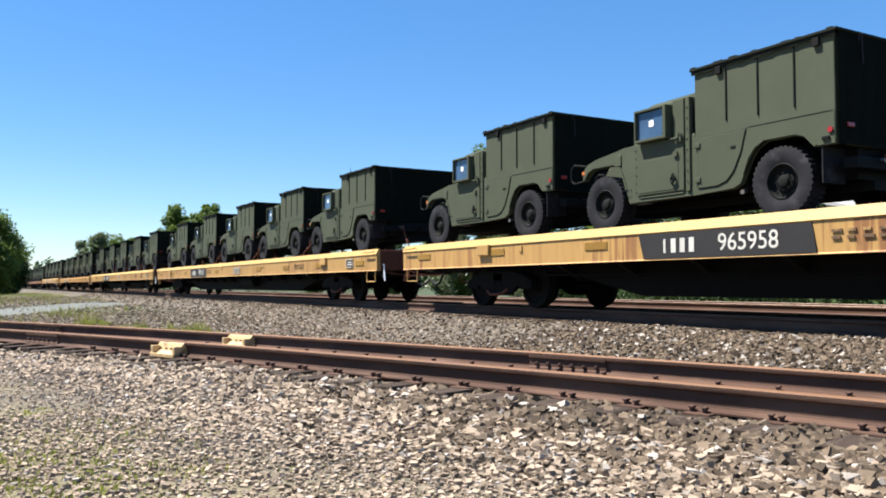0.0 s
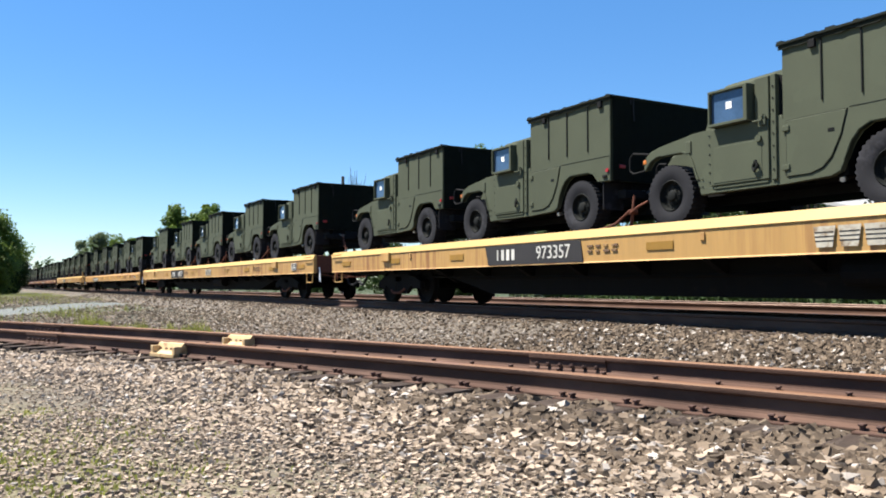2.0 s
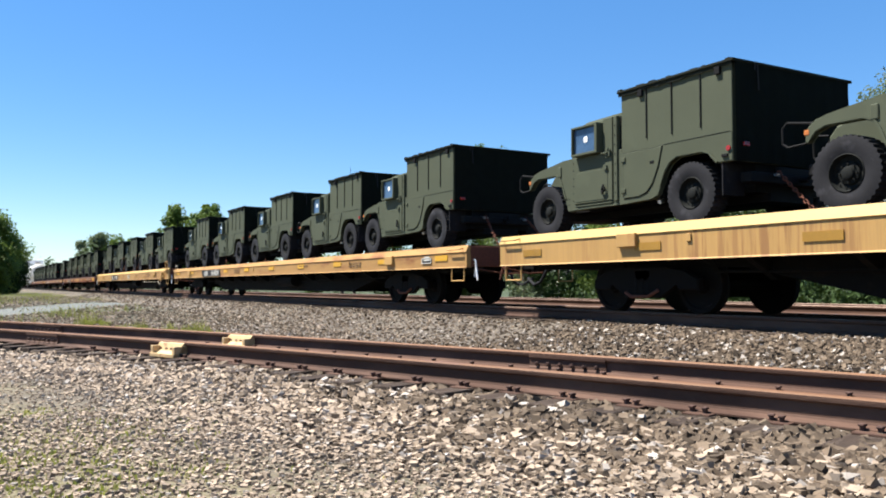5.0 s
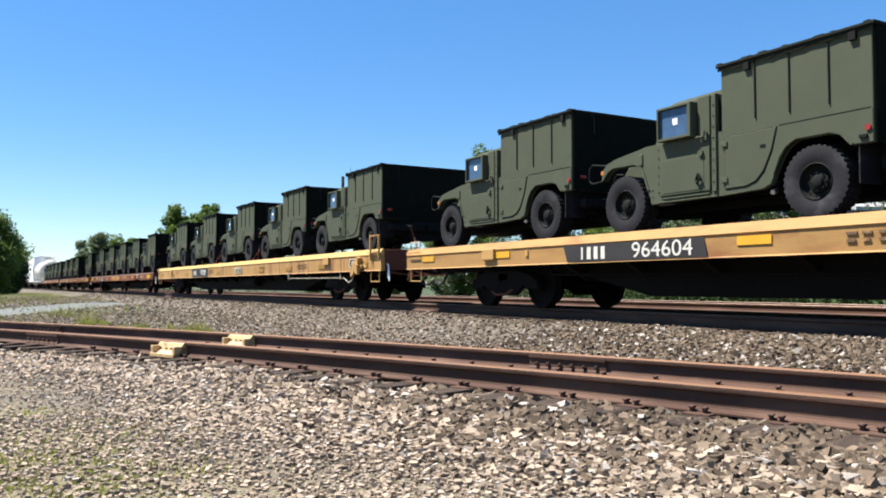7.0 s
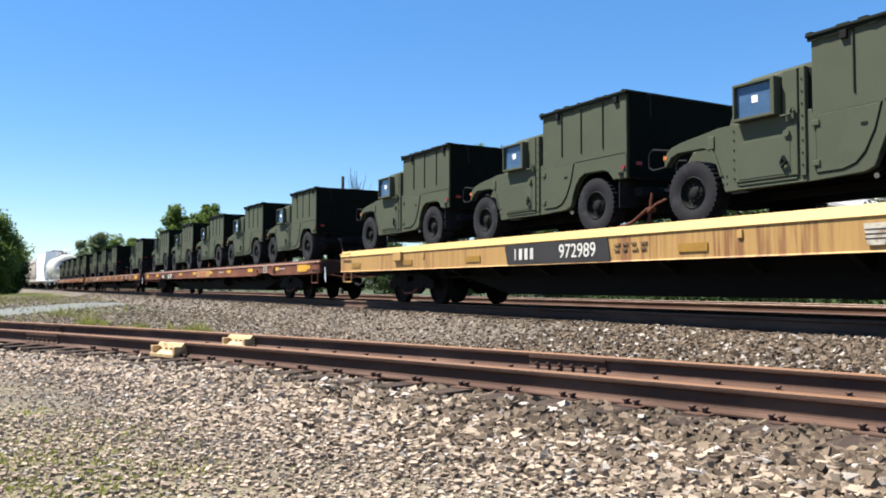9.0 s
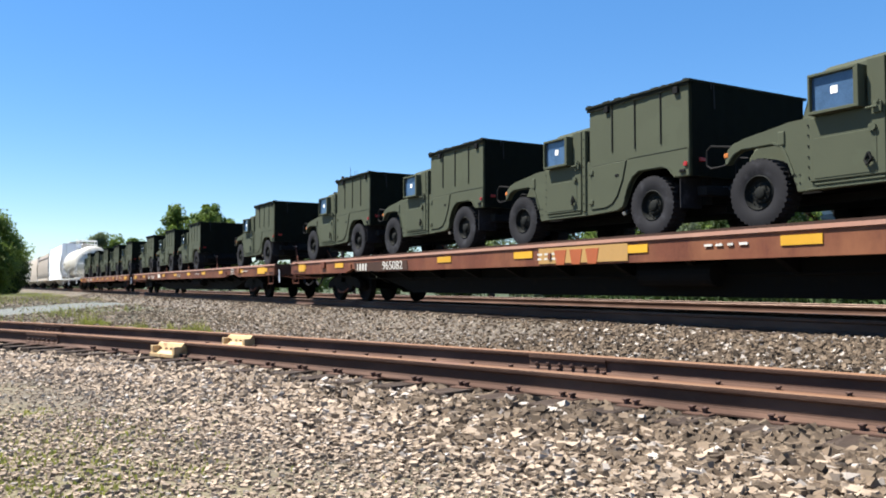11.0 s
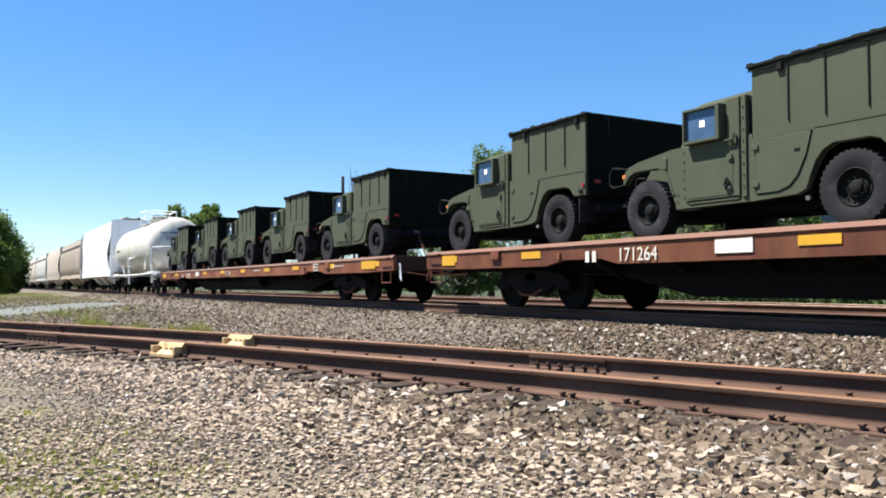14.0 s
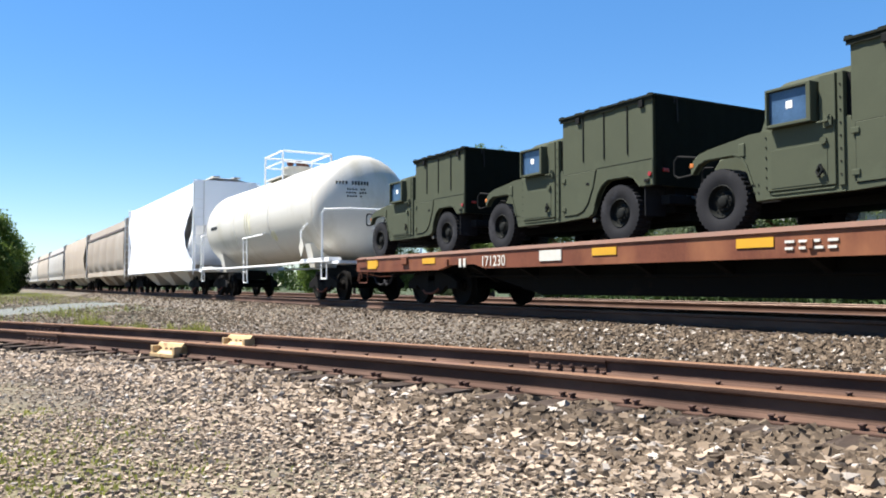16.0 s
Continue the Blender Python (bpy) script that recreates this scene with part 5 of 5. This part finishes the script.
# ---------- loose stones ----------
def stones(name, count, rmin, rmax, area, label, flat=0.6, lowpoly=False, pale=0.09, seed=1):
    """Angular crushed stones strewn over the ground where area(x, y) says so (its value is the chance)."""
    rng = np.random.default_rng(seed)
    if lowpoly:
        tv = np.array([(1, 0, 0), (-1, 0, 0), (0, 1, 0), (0, -1, 0), (0, 0, 1), (0, 0, -1)], float)
        tf = np.array([(0, 2, 4), (2, 1, 4), (1, 3, 4), (3, 0, 4), (2, 0, 5), (1, 2, 5), (3, 1, 5), (0, 3, 5)])
    else:
        tv = np.array([(x, y, z) for x in (-1, 1) for y in (-1, 1) for z in (-1, 1)], float) * 0.72
        tf = np.array([(0, 1, 3), (0, 3, 2), (4, 6, 7), (4, 7, 5), (0, 4, 5), (0, 5, 1), (2, 3, 7), (2, 7, 6), (0, 2, 6), (0, 6, 4), (1, 5, 7), (1, 7, 3)])
    pts = area(rng, count)
    n = len(pts)
    r = rmin + (rmax - rmin) * rng.random(n) ** 1.9
    away = np.array([py - siding_y(max(-24.0, px)) for px, py in pts])
    coarse = np.clip((away + 3.7) / 2.7, 0, 1)
    r = r * (0.30 + 0.70 * coarse)
    r = r * (1 - 0.28 * np.clip((away - 0.9) / 0.6, 0, 1))
    sc = np.stack([np.ones(n) * 1.08, 0.65 + 0.4 * rng.random(n), flat * (0.6 + 0.7 * rng.random(n))], 1) * r[:, None]
    v = tv[None] * (1 + 0.5 * (rng.random((n, len(tv), 1)) - 0.5)) + 0.42 * (rng.random((n, len(tv), 3)) - 0.5)
    v = v * sc[:, None, :]
    sc[:, 2] *= 0.45 + 0.65 * coarse
    ax = rng.normal(0, 0.5, (n, 2)) * (0.35 + 0.65 * coarse[:, None])
    yaw = rng.random(n) * 2 * np.pi
    ca, sa, cb, sb = np.cos(ax[:, 0]), np.sin(ax[:, 0]), np.cos(ax[:, 1]), np.sin(ax[:, 1])
    x, y, z = v[..., 0], v[..., 1], v[..., 2]
    y, z = y * ca[:, None] - z * sa[:, None], y * sa[:, None] + z * ca[:, None]
    x, z = x * cb[:, None] + z * sb[:, None], -x * sb[:, None] + z * cb[:, None]
    c, s = np.cos(yaw)[:, None], np.sin(yaw)[:, None]
    x, y = x * c - y * s, x * s + y * c
    base = np.array([ground_z(px, py) for px, py in pts]) + r * (0.1 + 0.5 * rng.random(n))
    verts = np.stack([x + pts[:, 0:1], y + pts[:, 1:2], z + base[:, None]], -1).reshape(-1, 3)
    faces = (tf[None] + (np.arange(n) * len(tv))[:, None, None]).reshape(-1, 3)
    me = bpy.data.meshes.new(name)
    me.vertices.add(len(verts)); me.vertices.foreach_set("co", verts.ravel())
    me.loops.add(faces.size); me.loops.foreach_set("vertex_index", faces.ravel())
    me.polygons.add(len(faces))
    me.polygons.foreach_set("loop_start", np.arange(0, faces.size, 3))
    me.materials.append(STONE); me.materials.append(PALE); me.materials.append(FINES)
    kind = (rng.random(n) < pale).astype(np.int32)
    back = (pts[:, 0] < -12.5) & (away > 1.0)
    west = np.clip((-pts[:, 0] - 4.5) / 4.0, 0, 1) * (away < 0)
    kind[(rng.random(n) > coarse * 1.15 + 0.1 - 0.5 * back - 0.75 * west) & (kind == 0)] = 2
    mi = np.repeat(kind, len(tf))
    me.polygons.foreach_set("material_index", mi)
    me.polygons.foreach_set("use_smooth", np.zeros(len(faces), bool))
    me.update(); me.validate()
    tagged(new(name, me), label, "gravel", kind="stuff")


def strip(r0, r1, thin):
    """Places in the open ground between the two radii round the yard's corner, fewer on the grassy side."""
    def area(rng, count):
        r = np.sqrt(r0 ** 2 + (r1 ** 2 - r0 ** 2) * rng.random(count))
        a = np.radians(-3 + 66 * rng.random(count))
        loose = rng.random(count) < 0.12
        a = np.where(loose, a + rng.normal(0, 0.22, count), a)
        r = np.where(loose & (r < 4.5), np.abs(r - 1.6 * rng.random(count)) + 0.4, r)
        x, y = -r * np.cos(a), r * np.sin(a)
        d = y - (6.362 + 0.2441 * x - 0.00679 * x * x)
        keep = np.ones(count, bool)
        chance = rng.random(count)
        grass = np.clip((-2.0 - d) / 2.4, 0, 1)
        keep &= chance > grass * thin
        back = (d > 1.35) & (x < -12.5) & (y < 6.2)
        keep &= ~(back & (chance < 0.25))
        dn = d / np.sqrt(1 + (0.2441 - 0.01358 * x) ** 2)
        keep &= np.abs(np.abs(dn) - 0.7535) > 0.095
        keep &= y < TRACK2_Y + 2.2
        slope = 0.2441 - 0.01358 * x
        foot = x + dn * slope / np.sqrt(1 + slope ** 2)
        gap = np.min(np.abs(foot[:, None] - np.array(SIDING_TIES)[None]), axis=1)
        keep &= ~((gap < 0.12) & (np.abs(dn) < 1.33) & (chance < 0.88))
        lane = np.abs(y - (0.9 - (x + 31.9) * 0.45)) < 1.7
        keep &= ~(lane & (x < -24) & (x > -44) & (chance < 0.94))
        for yy in (TRACK_Y - 0.7535, TRACK_Y + 0.7535, TRACK2_Y - 0.7535, TRACK2_Y + 0.7535):
            keep &= np.abs(y - yy) > 0.085
        return np.stack([x, y], 1)[keep]
    return area


stones("gravel", 56000, 0.015, 0.060, strip(2.4, 6.6, 0.35), "loose angular tan and grey crushed stone ballast", flat=0.8, seed=3, pale=0.07)
stones("gravel", 62000, 0.017, 0.054, strip(6.6, 12.5, 0.6), "loose angular crushed stone ballast beside the tracks", flat=0.75, seed=4, pale=0.10)
stones("gravel", 62000, 0.026, 0.058, strip(12.5, 30.0, 0.7), "crushed stone ballast of the railway bed", lowpoly=True, seed=5, pale=0.07)
stones("gravel", 60000, 0.045, 0.085, strip(30.0, 72.0, 0.7), "crushed stone along the railway bed, far down the line", lowpoly=True, seed=6, pale=0.06)


def yard(rng, count):
    """The bare yard round the camera."""
    p = np.stack([rng.uniform(-4, 7, count), rng.uniform(-5, 5, count)], 1)
    d = p[:, 1] - (6.362 + 0.2441 * p[:, 0])
    return p[(np.hypot(p[:, 0], p[:, 1]) > 0.25) & (d < -1.4)]


def beside(rng, count):
    """Ballast along both tracks past the open ground."""
    x, y = rng.uniform(-6, 9, count), rng.uniform(1.5, TRACK2_Y + 2, count)
    d = (y - (6.362 + 0.2441 * x - 0.00679 * x * x)) / np.sqrt(1 + (0.2441 - 0.01358 * x) ** 2)
    keep = (np.degrees(np.arctan2(y, -x)) > 61) & (d > -2.6 + 0.8 * rng.random(count))
    keep &= np.abs(np.abs(d) - 0.7535) > 0.095
    for yy in (TRACK_Y - 0.7535, TRACK_Y + 0.7535, TRACK2_Y - 0.7535, TRACK2_Y + 0.7535):
        keep &= np.abs(y - yy) > 0.085
    return np.stack([x, y], 1)[keep]


stones("gravel", 60000, 0.020, 0.055, beside, "crushed stone ballast beside the tracks", lowpoly=True, seed=10)
stones("gravel", 9000, 0.012, 0.030, yard, "scattered small stones on the bare yard", lowpoly=True, seed=9)


# ---------- grass ----------
def grass(name, spots, label, height=(0.06, 0.22), material=None, seed=1):
    rng = np.random.default_rng(seed)
    verts, faces = [], []
    for x, y, rad, n, hk in spots:
        for _ in range(n):
            a, d = rng.random() * 6.283, rad * math.sqrt(rng.random())
            px, py = x + d * math.cos(a), y + d * math.sin(a) * 0.7
            h = (height[0] + (height[1] - height[0]) * rng.random() ** 2) * hk
            w = 0.004 + 0.006 * rng.random()
            t = rng.random() * 6.283
            lx, ly = rng.normal(0, 0.3, 2) * h
            z = ground_z(px, py) - 0.01
            k = len(verts)
            c, s = math.cos(t) * w, math.sin(t) * w
            verts += [(px - c, py - s, z), (px + c, py + s, z), (px + lx * 0.4 + c * 0.7, py + ly * 0.4 + s * 0.7, z + h * 0.6), (px + lx * 0.4 - c * 0.7, py + ly * 0.4 - s * 0.7, z + h * 0.6), (px + lx, py + ly, z + h)]
            faces += [(k, k + 1, k + 2, k + 3), (k + 3, k + 2, k + 4)]
    me = bpy.data.meshes.new(name)
    me.from_pydata(verts, [], faces)
    me.materials.append(material or GRASS)
    tagged(new(name, me), label, "grass", kind="stuff")


random.seed(5)
spots = []
for i in range(30):
    x = -16.0 - 5.5 * random.random() ** 1.3
    spots.append((x, 3.45 + (x + 17.4) * 0.28 + random.uniform(-0.35, 0.35), 0.22, 70, 0.30 + 0.80 * random.random() ** 2))
grass("grass", spots, "green weeds along the far side of the siding", (0.06, 0.36), seed=2)
spots = []
for i in range(150):
    r, a = 3.2 + 3.6 * random.random(), radians(-2 + 17 * random.random() ** 1.6)
    x, y = -r * math.cos(a), r * math.sin(a)
    if y - siding_y(x) < -2.6:
        spots.append((x, y, 0.17, 26, 0.34))
for i in range(70):
    r, a = 3.0 + 5 * random.random(), radians(3 + 45 * random.random())
    x, y = -r * math.cos(a), r * math.sin(a)
    if y - siding_y(x) < -1.8:
        spots.append((x, y, 0.07, 8, 0.25))
for i in range(70):
    r, a = 2.9 + 2.4 * random.random(), radians(0.5 + 8 * random.random() ** 1.4)
    spots.append((-r * math.cos(a), r * math.sin(a), 0.11, 34, 0.30))
grass("grass", spots, "sparse short dry grass among the gravel", (0.03, 0.13), seed=4)
spots = []
for i in range(90):
    x = -22 - 75 * random.random()
    y = -1 + (8.2 - 1) * random.random()
    if abs(y - (0.9 - (x + 31.9) * 0.45)) > 2.2:
        spots.append((x, y, 1.0, 45, 1.2))
grass("grass", spots, "tufty grass beside the dirt path", (0.08, 0.30), seed=6)


# ---------- plants behind the tracks ----------
def leaves(rng, centres, radii, count, size):
    """Small two-sided leaf quads scattered in the shells of many clumps."""
    k = rng.integers(0, len(centres), count)
    v = rng.normal(size=(count, 3))
    v /= np.linalg.norm(v, axis=1)[:, None]
    p = centres[k] + v * radii[k][:, None] * (0.35 + 0.7 * rng.random((count, 1)))
    n = v + 0.9 * rng.normal(size=(count, 3)) + np.array([0, 0, 0.5])
    n /= np.linalg.norm(n, axis=1)[:, None]
    a = np.cross(n, rng.normal(size=(count, 3)))
    a /= np.linalg.norm(a, axis=1)[:, None]
    b = np.cross(n, a)
    s = size * (0.5 + 0.9 * rng.random((count, 1)))
    quad = np.stack([p - a * s, p - b * s * 0.45, p + a * s, p + b * s * 0.45 + n * s * 0.2], 1)
    return quad.reshape(-1, 3), np.arange(count * 4).reshape(-1, 4)


def leaf_mesh(name, verts, faces, material):
    me = bpy.data.meshes.new(name)
    me.from_pydata(verts.tolist(), [], faces.tolist())
    me.materials.append(material)
    return me


def tree(x, y, height, spread, label, material, seed, low=0.3, clumps=26, count=5200, size=0.16, lean=0.0, clump=0.30, base=None):
    rng = np.random.default_rng(seed)
    z0 = ground_z(x, y) - 0.05 if base is None else base
    root = thing("tree", label, "tree")
    root.matrix_basis = pose(x, y, z0)
    centres = []
    bm = bmesh.new()
    top = Vector((lean * height, 0, height * 0.80))
    cyl(bm, (0, 0, 0), top * 0.5, 0.028 * height ** 0.9, 9, 0.018 * height ** 0.9)
    cyl(bm, top * 0.5, top, 0.018 * height ** 0.9, 8, 0.008 * height ** 0.9)
    for i in range(clumps):
        h = low + (0.96 - low) * (i + rng.random()) / clumps
        prof = math.sin(math.pi * min(1, (h - low * 0.7) / (1.04 - low * 0.7))) ** 0.6
        ang, d = rng.random() * 6.283, spread * prof * (0.45 + 0.55 * rng.random())
        c = Vector((d * math.cos(ang) + lean * height * h, d * math.sin(ang), h * height))
        centres.append(c)
        start = top * min(0.98, max(0.15, h * 0.85))
        cyl(bm, start, start.lerp(c, 0.55) + Vector((0, 0, -0.04 * height)), 0.006 * height, 6, 0.004 * height)
        cyl(bm, start.lerp(c, 0.55) + Vector((0, 0, -0.04 * height)), c, 0.004 * height, 5, 0.0015 * height)
    part("trunk", bm, BARK, root, "grey brown trunk with limbs")
    centres = np.array(centres)
    radii = spread * clump * (0.55 + 0.8 * rng.random(clumps))
    v, f = leaves(rng, centres, radii, count, size)
    o = new("crown", leaf_mesh("crown", v, f, material))
    o.parent = root
    return root


def far(dist, deg):
    return -dist * math.cos(radians(deg)), dist * math.sin(radians(deg))


TREES = [
    # distance, bearing, height, spread, material, low, clumps, leaves, leaf size
    (95, 0.3, 8.3, 3.9, LEAF, 0.02, 80, 30000, 0.16), (88, -2.2, 7.6, 4.2, LEAFDARK, 0.02, 70, 20000, 0.17), (104, 1.5, 5.6, 2.7, LEAFDARK, 0.02, 50, 14000, 0.17),
    (175, 6.9, 11.2, 4.6, LEAFGREY, 0.1, 46, 15000, 0.26), (172, 8.5, 10.6, 4.4, LEAF, 0.1, 46, 15000, 0.26), (170, 9.6, 9.4, 3.0, LEAFGREY, 0.1, 30, 8000, 0.26),
    (118, 12.1, 12.2, 3.4, LEAF, 0.15, 52, 14000, 0.22), (121, 13.9, 13.0, 3.3, LEAF, 0.15, 52, 14000, 0.22), (123, 15.2, 10.5, 3.0, LEAF, 0.15, 40, 9000, 0.22),
    (47, 31.2, 7.0, 2.2, LEAF, 0.05, 52, 17000, 0.080), (46, 33.2, 9.3, 1.9, LEAF, 0.10, 46, 15000, 0.085), (45, 30.0, 6.2, 1.5, LEAFGREY, 0.08, 26, 5500, 0.085),
    (40, 35.5, 6.4, 2.0, LEAFGREY, 0.05, 46, 14000, 0.075), (39, 38.5, 5.0, 2.2, LEAFDARK, 0.05, 44, 12000, 0.075), (37, 42.0, 5.4, 2.2, LEAF, 0.05, 46, 14000, 0.075),
    (36, 45.2, 7.3, 2.0, LEAF, 0.08, 46, 16000, 0.072), (35, 48.6, 7.4, 2.0, LEAF, 0.06, 52, 18000, 0.072), (35, 51.2, 7.1, 1.9, LEAFGREY, 0.06, 50, 17000, 0.072), (35, 54.0, 6.2, 1.4, LEAF, 0.06, 40, 11000, 0.072),
    (33, 50.0, 4.2, 2.0, LEAFDARK, 0.03, 44, 12000, 0.070), (33, 47.0, 3.8, 2.0, LEAFGREY, 0.03, 44, 12000, 0.070), (33, 53.5, 3.6, 1.7, LEAFDARK, 0.03, 38, 10000, 0.070),
    (27, 61.2, 7.8, 2.1, LEAFGREY, 0.45, 46, 19000, 0.062), (30, 58.0, 3.3, 1.2, LEAFGREY, 0.05, 26, 6000, 0.070),
    (70, 21.0, 6.5, 2.6, LEAF, 0.1, 30, 7000, 0.13), (62, 26.0, 5.0, 2.4, LEAFDARK, 0.05, 30, 7000, 0.12)]
for i in range(len(TREES)):
    dist, deg, h, sp, m, low, cl, n, sz = TREES[i]
    x, y = far(dist, deg)
    tree(x, y, h - 0.3, sp, {"green leaves": "leafy green tree behind the railway", "deep green leaves": "dense dark green tree with a bushy crown", "grey green leaves": "grey green tree with feathery foliage"}[m.name], m, 40 + i, low, cl, n, sz)


def dead_tree():
    x, y = far(66, 23.6)
    root = thing("bare_tree", "bare leafless tree with thin upright branches", "tree")
    root.matrix_basis = pose(x, y, 0.1)
    rng = random.Random(3)
    bm = bmesh.new()
    cyl(bm, (0, 0, 0), (0, 0, 6), 0.14, 8, 0.09)
    for i in range(26):
        a, b = rng.random() * 6.283, rng.uniform(0.2, 1.3)
        p = Vector((0, 0, rng.uniform(4, 7)))
        q = p + Vector((b * math.cos(a) * 0.6, b * math.sin(a) * 0.6, rng.uniform(1.0, 2.2)))
        r = q + Vector((b * math.cos(a) * 0.5 + rng.uniform(-0.2, 0.2), b * math.sin(a) * 0.5, rng.uniform(0.8, 2.4)))
        cyl(bm, p, q, 0.045, 5, 0.03)
        cyl(bm, q, r, 0.03, 5, 0.012)
        cyl(bm, q, q + Vector((rng.uniform(-0.5, 0.5), rng.uniform(-0.5, 0.5), rng.uniform(0.6, 1.3))), 0.02, 4, 0.01)
    part("branches", bm, BARK, root)
    x, y = far(60, 22.78)
    pole = thing("utility_pole", "dark weathered timber utility pole", "pole")
    pole.matrix_basis = pose(x, y, 0.1)
    bm = bmesh.new()
    cyl(bm, (0, 0, 0), (0, 0, 8.9), 0.15, 10, 0.11)
    part("post", bm, BARK, pole)
    quick("cross_arm", [(-0.08, 0.08, -0.7, 0.7, 7.6, 7.72)], BARK, pole)


dead_tree()


def undergrowth():
    """Low bushes and weeds along the far side of the second track."""
    rng = np.random.default_rng(8)
    n = 420
    xs = -7 - 130 * rng.random(n) ** 1.5
    ys = TRACK2_Y + 3.0 + 4.5 * rng.random(n)
    hs = 0.12 + 0.8 * rng.random(n) ** 1.3 * np.clip((ys - TRACK2_Y - 2.6) / 2.2, 0.35, 1)
    tall = np.clip((xs + 19.0) / 3.5, 0.0, 1.0)
    hs = hs * (0.35 + 0.65 * tall)
    centres = np.stack([xs, ys, 0.05 + hs * 0.8], 1)
    v, f = leaves(rng, centres, (0.22 + 0.13 * tall) + 0.45 * hs, 30000, 0.085)
    tagged(new("undergrowth", leaf_mesh("undergrowth", v, f, LEAFDARK)), "low green bushes and weeds beside the second track", "bushes", kind="stuff")
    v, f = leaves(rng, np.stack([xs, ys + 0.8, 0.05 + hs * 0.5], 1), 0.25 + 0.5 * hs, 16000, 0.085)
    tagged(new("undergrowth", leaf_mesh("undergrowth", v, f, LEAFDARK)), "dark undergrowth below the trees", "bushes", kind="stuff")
    m = 190
    dense = np.random.default_rng(77)
    xs, ys = -24 + 18 * dense.random(m), TRACK2_Y + 3.6 + 4.0 * dense.random(m)
    hs = 0.35 + (0.65 + 0.9 * np.clip((xs + 19) / 4, 0, 1)) * dense.random(m)
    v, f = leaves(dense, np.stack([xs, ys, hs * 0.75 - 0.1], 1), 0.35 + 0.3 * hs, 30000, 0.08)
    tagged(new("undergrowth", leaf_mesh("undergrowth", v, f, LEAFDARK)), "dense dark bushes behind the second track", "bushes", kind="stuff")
    k = 240
    a = np.radians(3.4 + 38 * rng.random(k) ** 1.3)
    d = 150 + 160 * rng.random(k)
    c = np.stack([-d * np.cos(a), d * np.sin(a), 1.0 + 5.0 * rng.random(k)], 1)
    v, f = leaves(rng, c, 2.5 + 2.0 * rng.random(k), 16000, 0.6)
    tagged(new("far_woods", leaf_mesh("far_woods", v, f, LEAFDARK)), "hazy dark green line of distant woods", "woods", kind="stuff")


undergrowth()


# ---------- pale building beyond the trees ----------
def building():
    root = thing("warehouse", "pale metal warehouse with a low gabled roof behind trees", "building")
    cx, cy = far(60, 57.5)
    root.matrix_basis = pose(cx, cy, 0, 0, 0, -20)
    w, d, h, r = 11.0, 9.0, 4.9, 7.4
    bm = bmesh.new()
    prism(bm, [(-w, 0), (w, 0), (w, h), (0, r - 0.15), (-w, h)], -d, -d + 0.25)
    part("gable_wall", bm, SIDINGSHEET, root)
    bm = bmesh.new()
    prism(bm, [(-w, 0), (w, 0), (w, h), (0, r - 0.15), (-w, h)], d - 0.25, d)
    part("gable_wall", bm, SIDINGSHEET, root)
    for s in (-1, 1):
        quick("side_wall", [(min(s * w, s * (w - 0.25)), max(s * w, s * (w - 0.25)), -d, d, 0, h)], SIDINGSHEET, root)
        bm = bmesh.new()
        prism(bm, [(0, r), (s * (w + 0.5), h + 0.02), (s * (w + 0.5), h - 0.16), (0, r - 0.18)], -d - 0.6, d + 0.6)
        part("roof", bm, ROOFSHEET, root, "pale metal roof")
    for i in range(6):
        x = -w + 1.6 + i * 3.6
        win = quick("window", [(x, x + 1.5, -d - 0.04, -d + 0.05, 1.6, 3.0)], WHITEPAINT, root)
        quick("pane", [(x + 0.1, x + 1.4, -d - 0.055, -d - 0.03, 1.7, 2.9)], GLASS, win)
    quick("eave_band", [(-w, w, -d - 0.05, -d + 0.02, h - 0.5, h - 0.1)], SHADE, root)


building()


# ---------- movement ----------
def wheel_rows(radius, x):
    rows = []
    for k in range(481):
        t = k / 30
        rows.append((t, pose(x, 0, radius) @ Matrix.Rotation((travel(t) / radius) % (2 * math.pi), 4, "Y")))
    return rows


def motions():
    times = [0, 2, 4, 6, 8, 10, 12, 14, 16]
    for ob, place, height, aside in MOVERS:
        walk(ob, [(t, pose(place + travel(t), TRACK_Y + aside, RAIL_Z + height)) for t in times])
    cache = {}
    for ob in [o for o in scene.objects if o.name.split(".")[0] == "wheelset"]:
        x = round(ob.matrix_basis.translation.x, 3)
        if x not in cache:
            cache[x] = wheel_rows(0.42, x)
        walk(ob, cache[x])


motions()
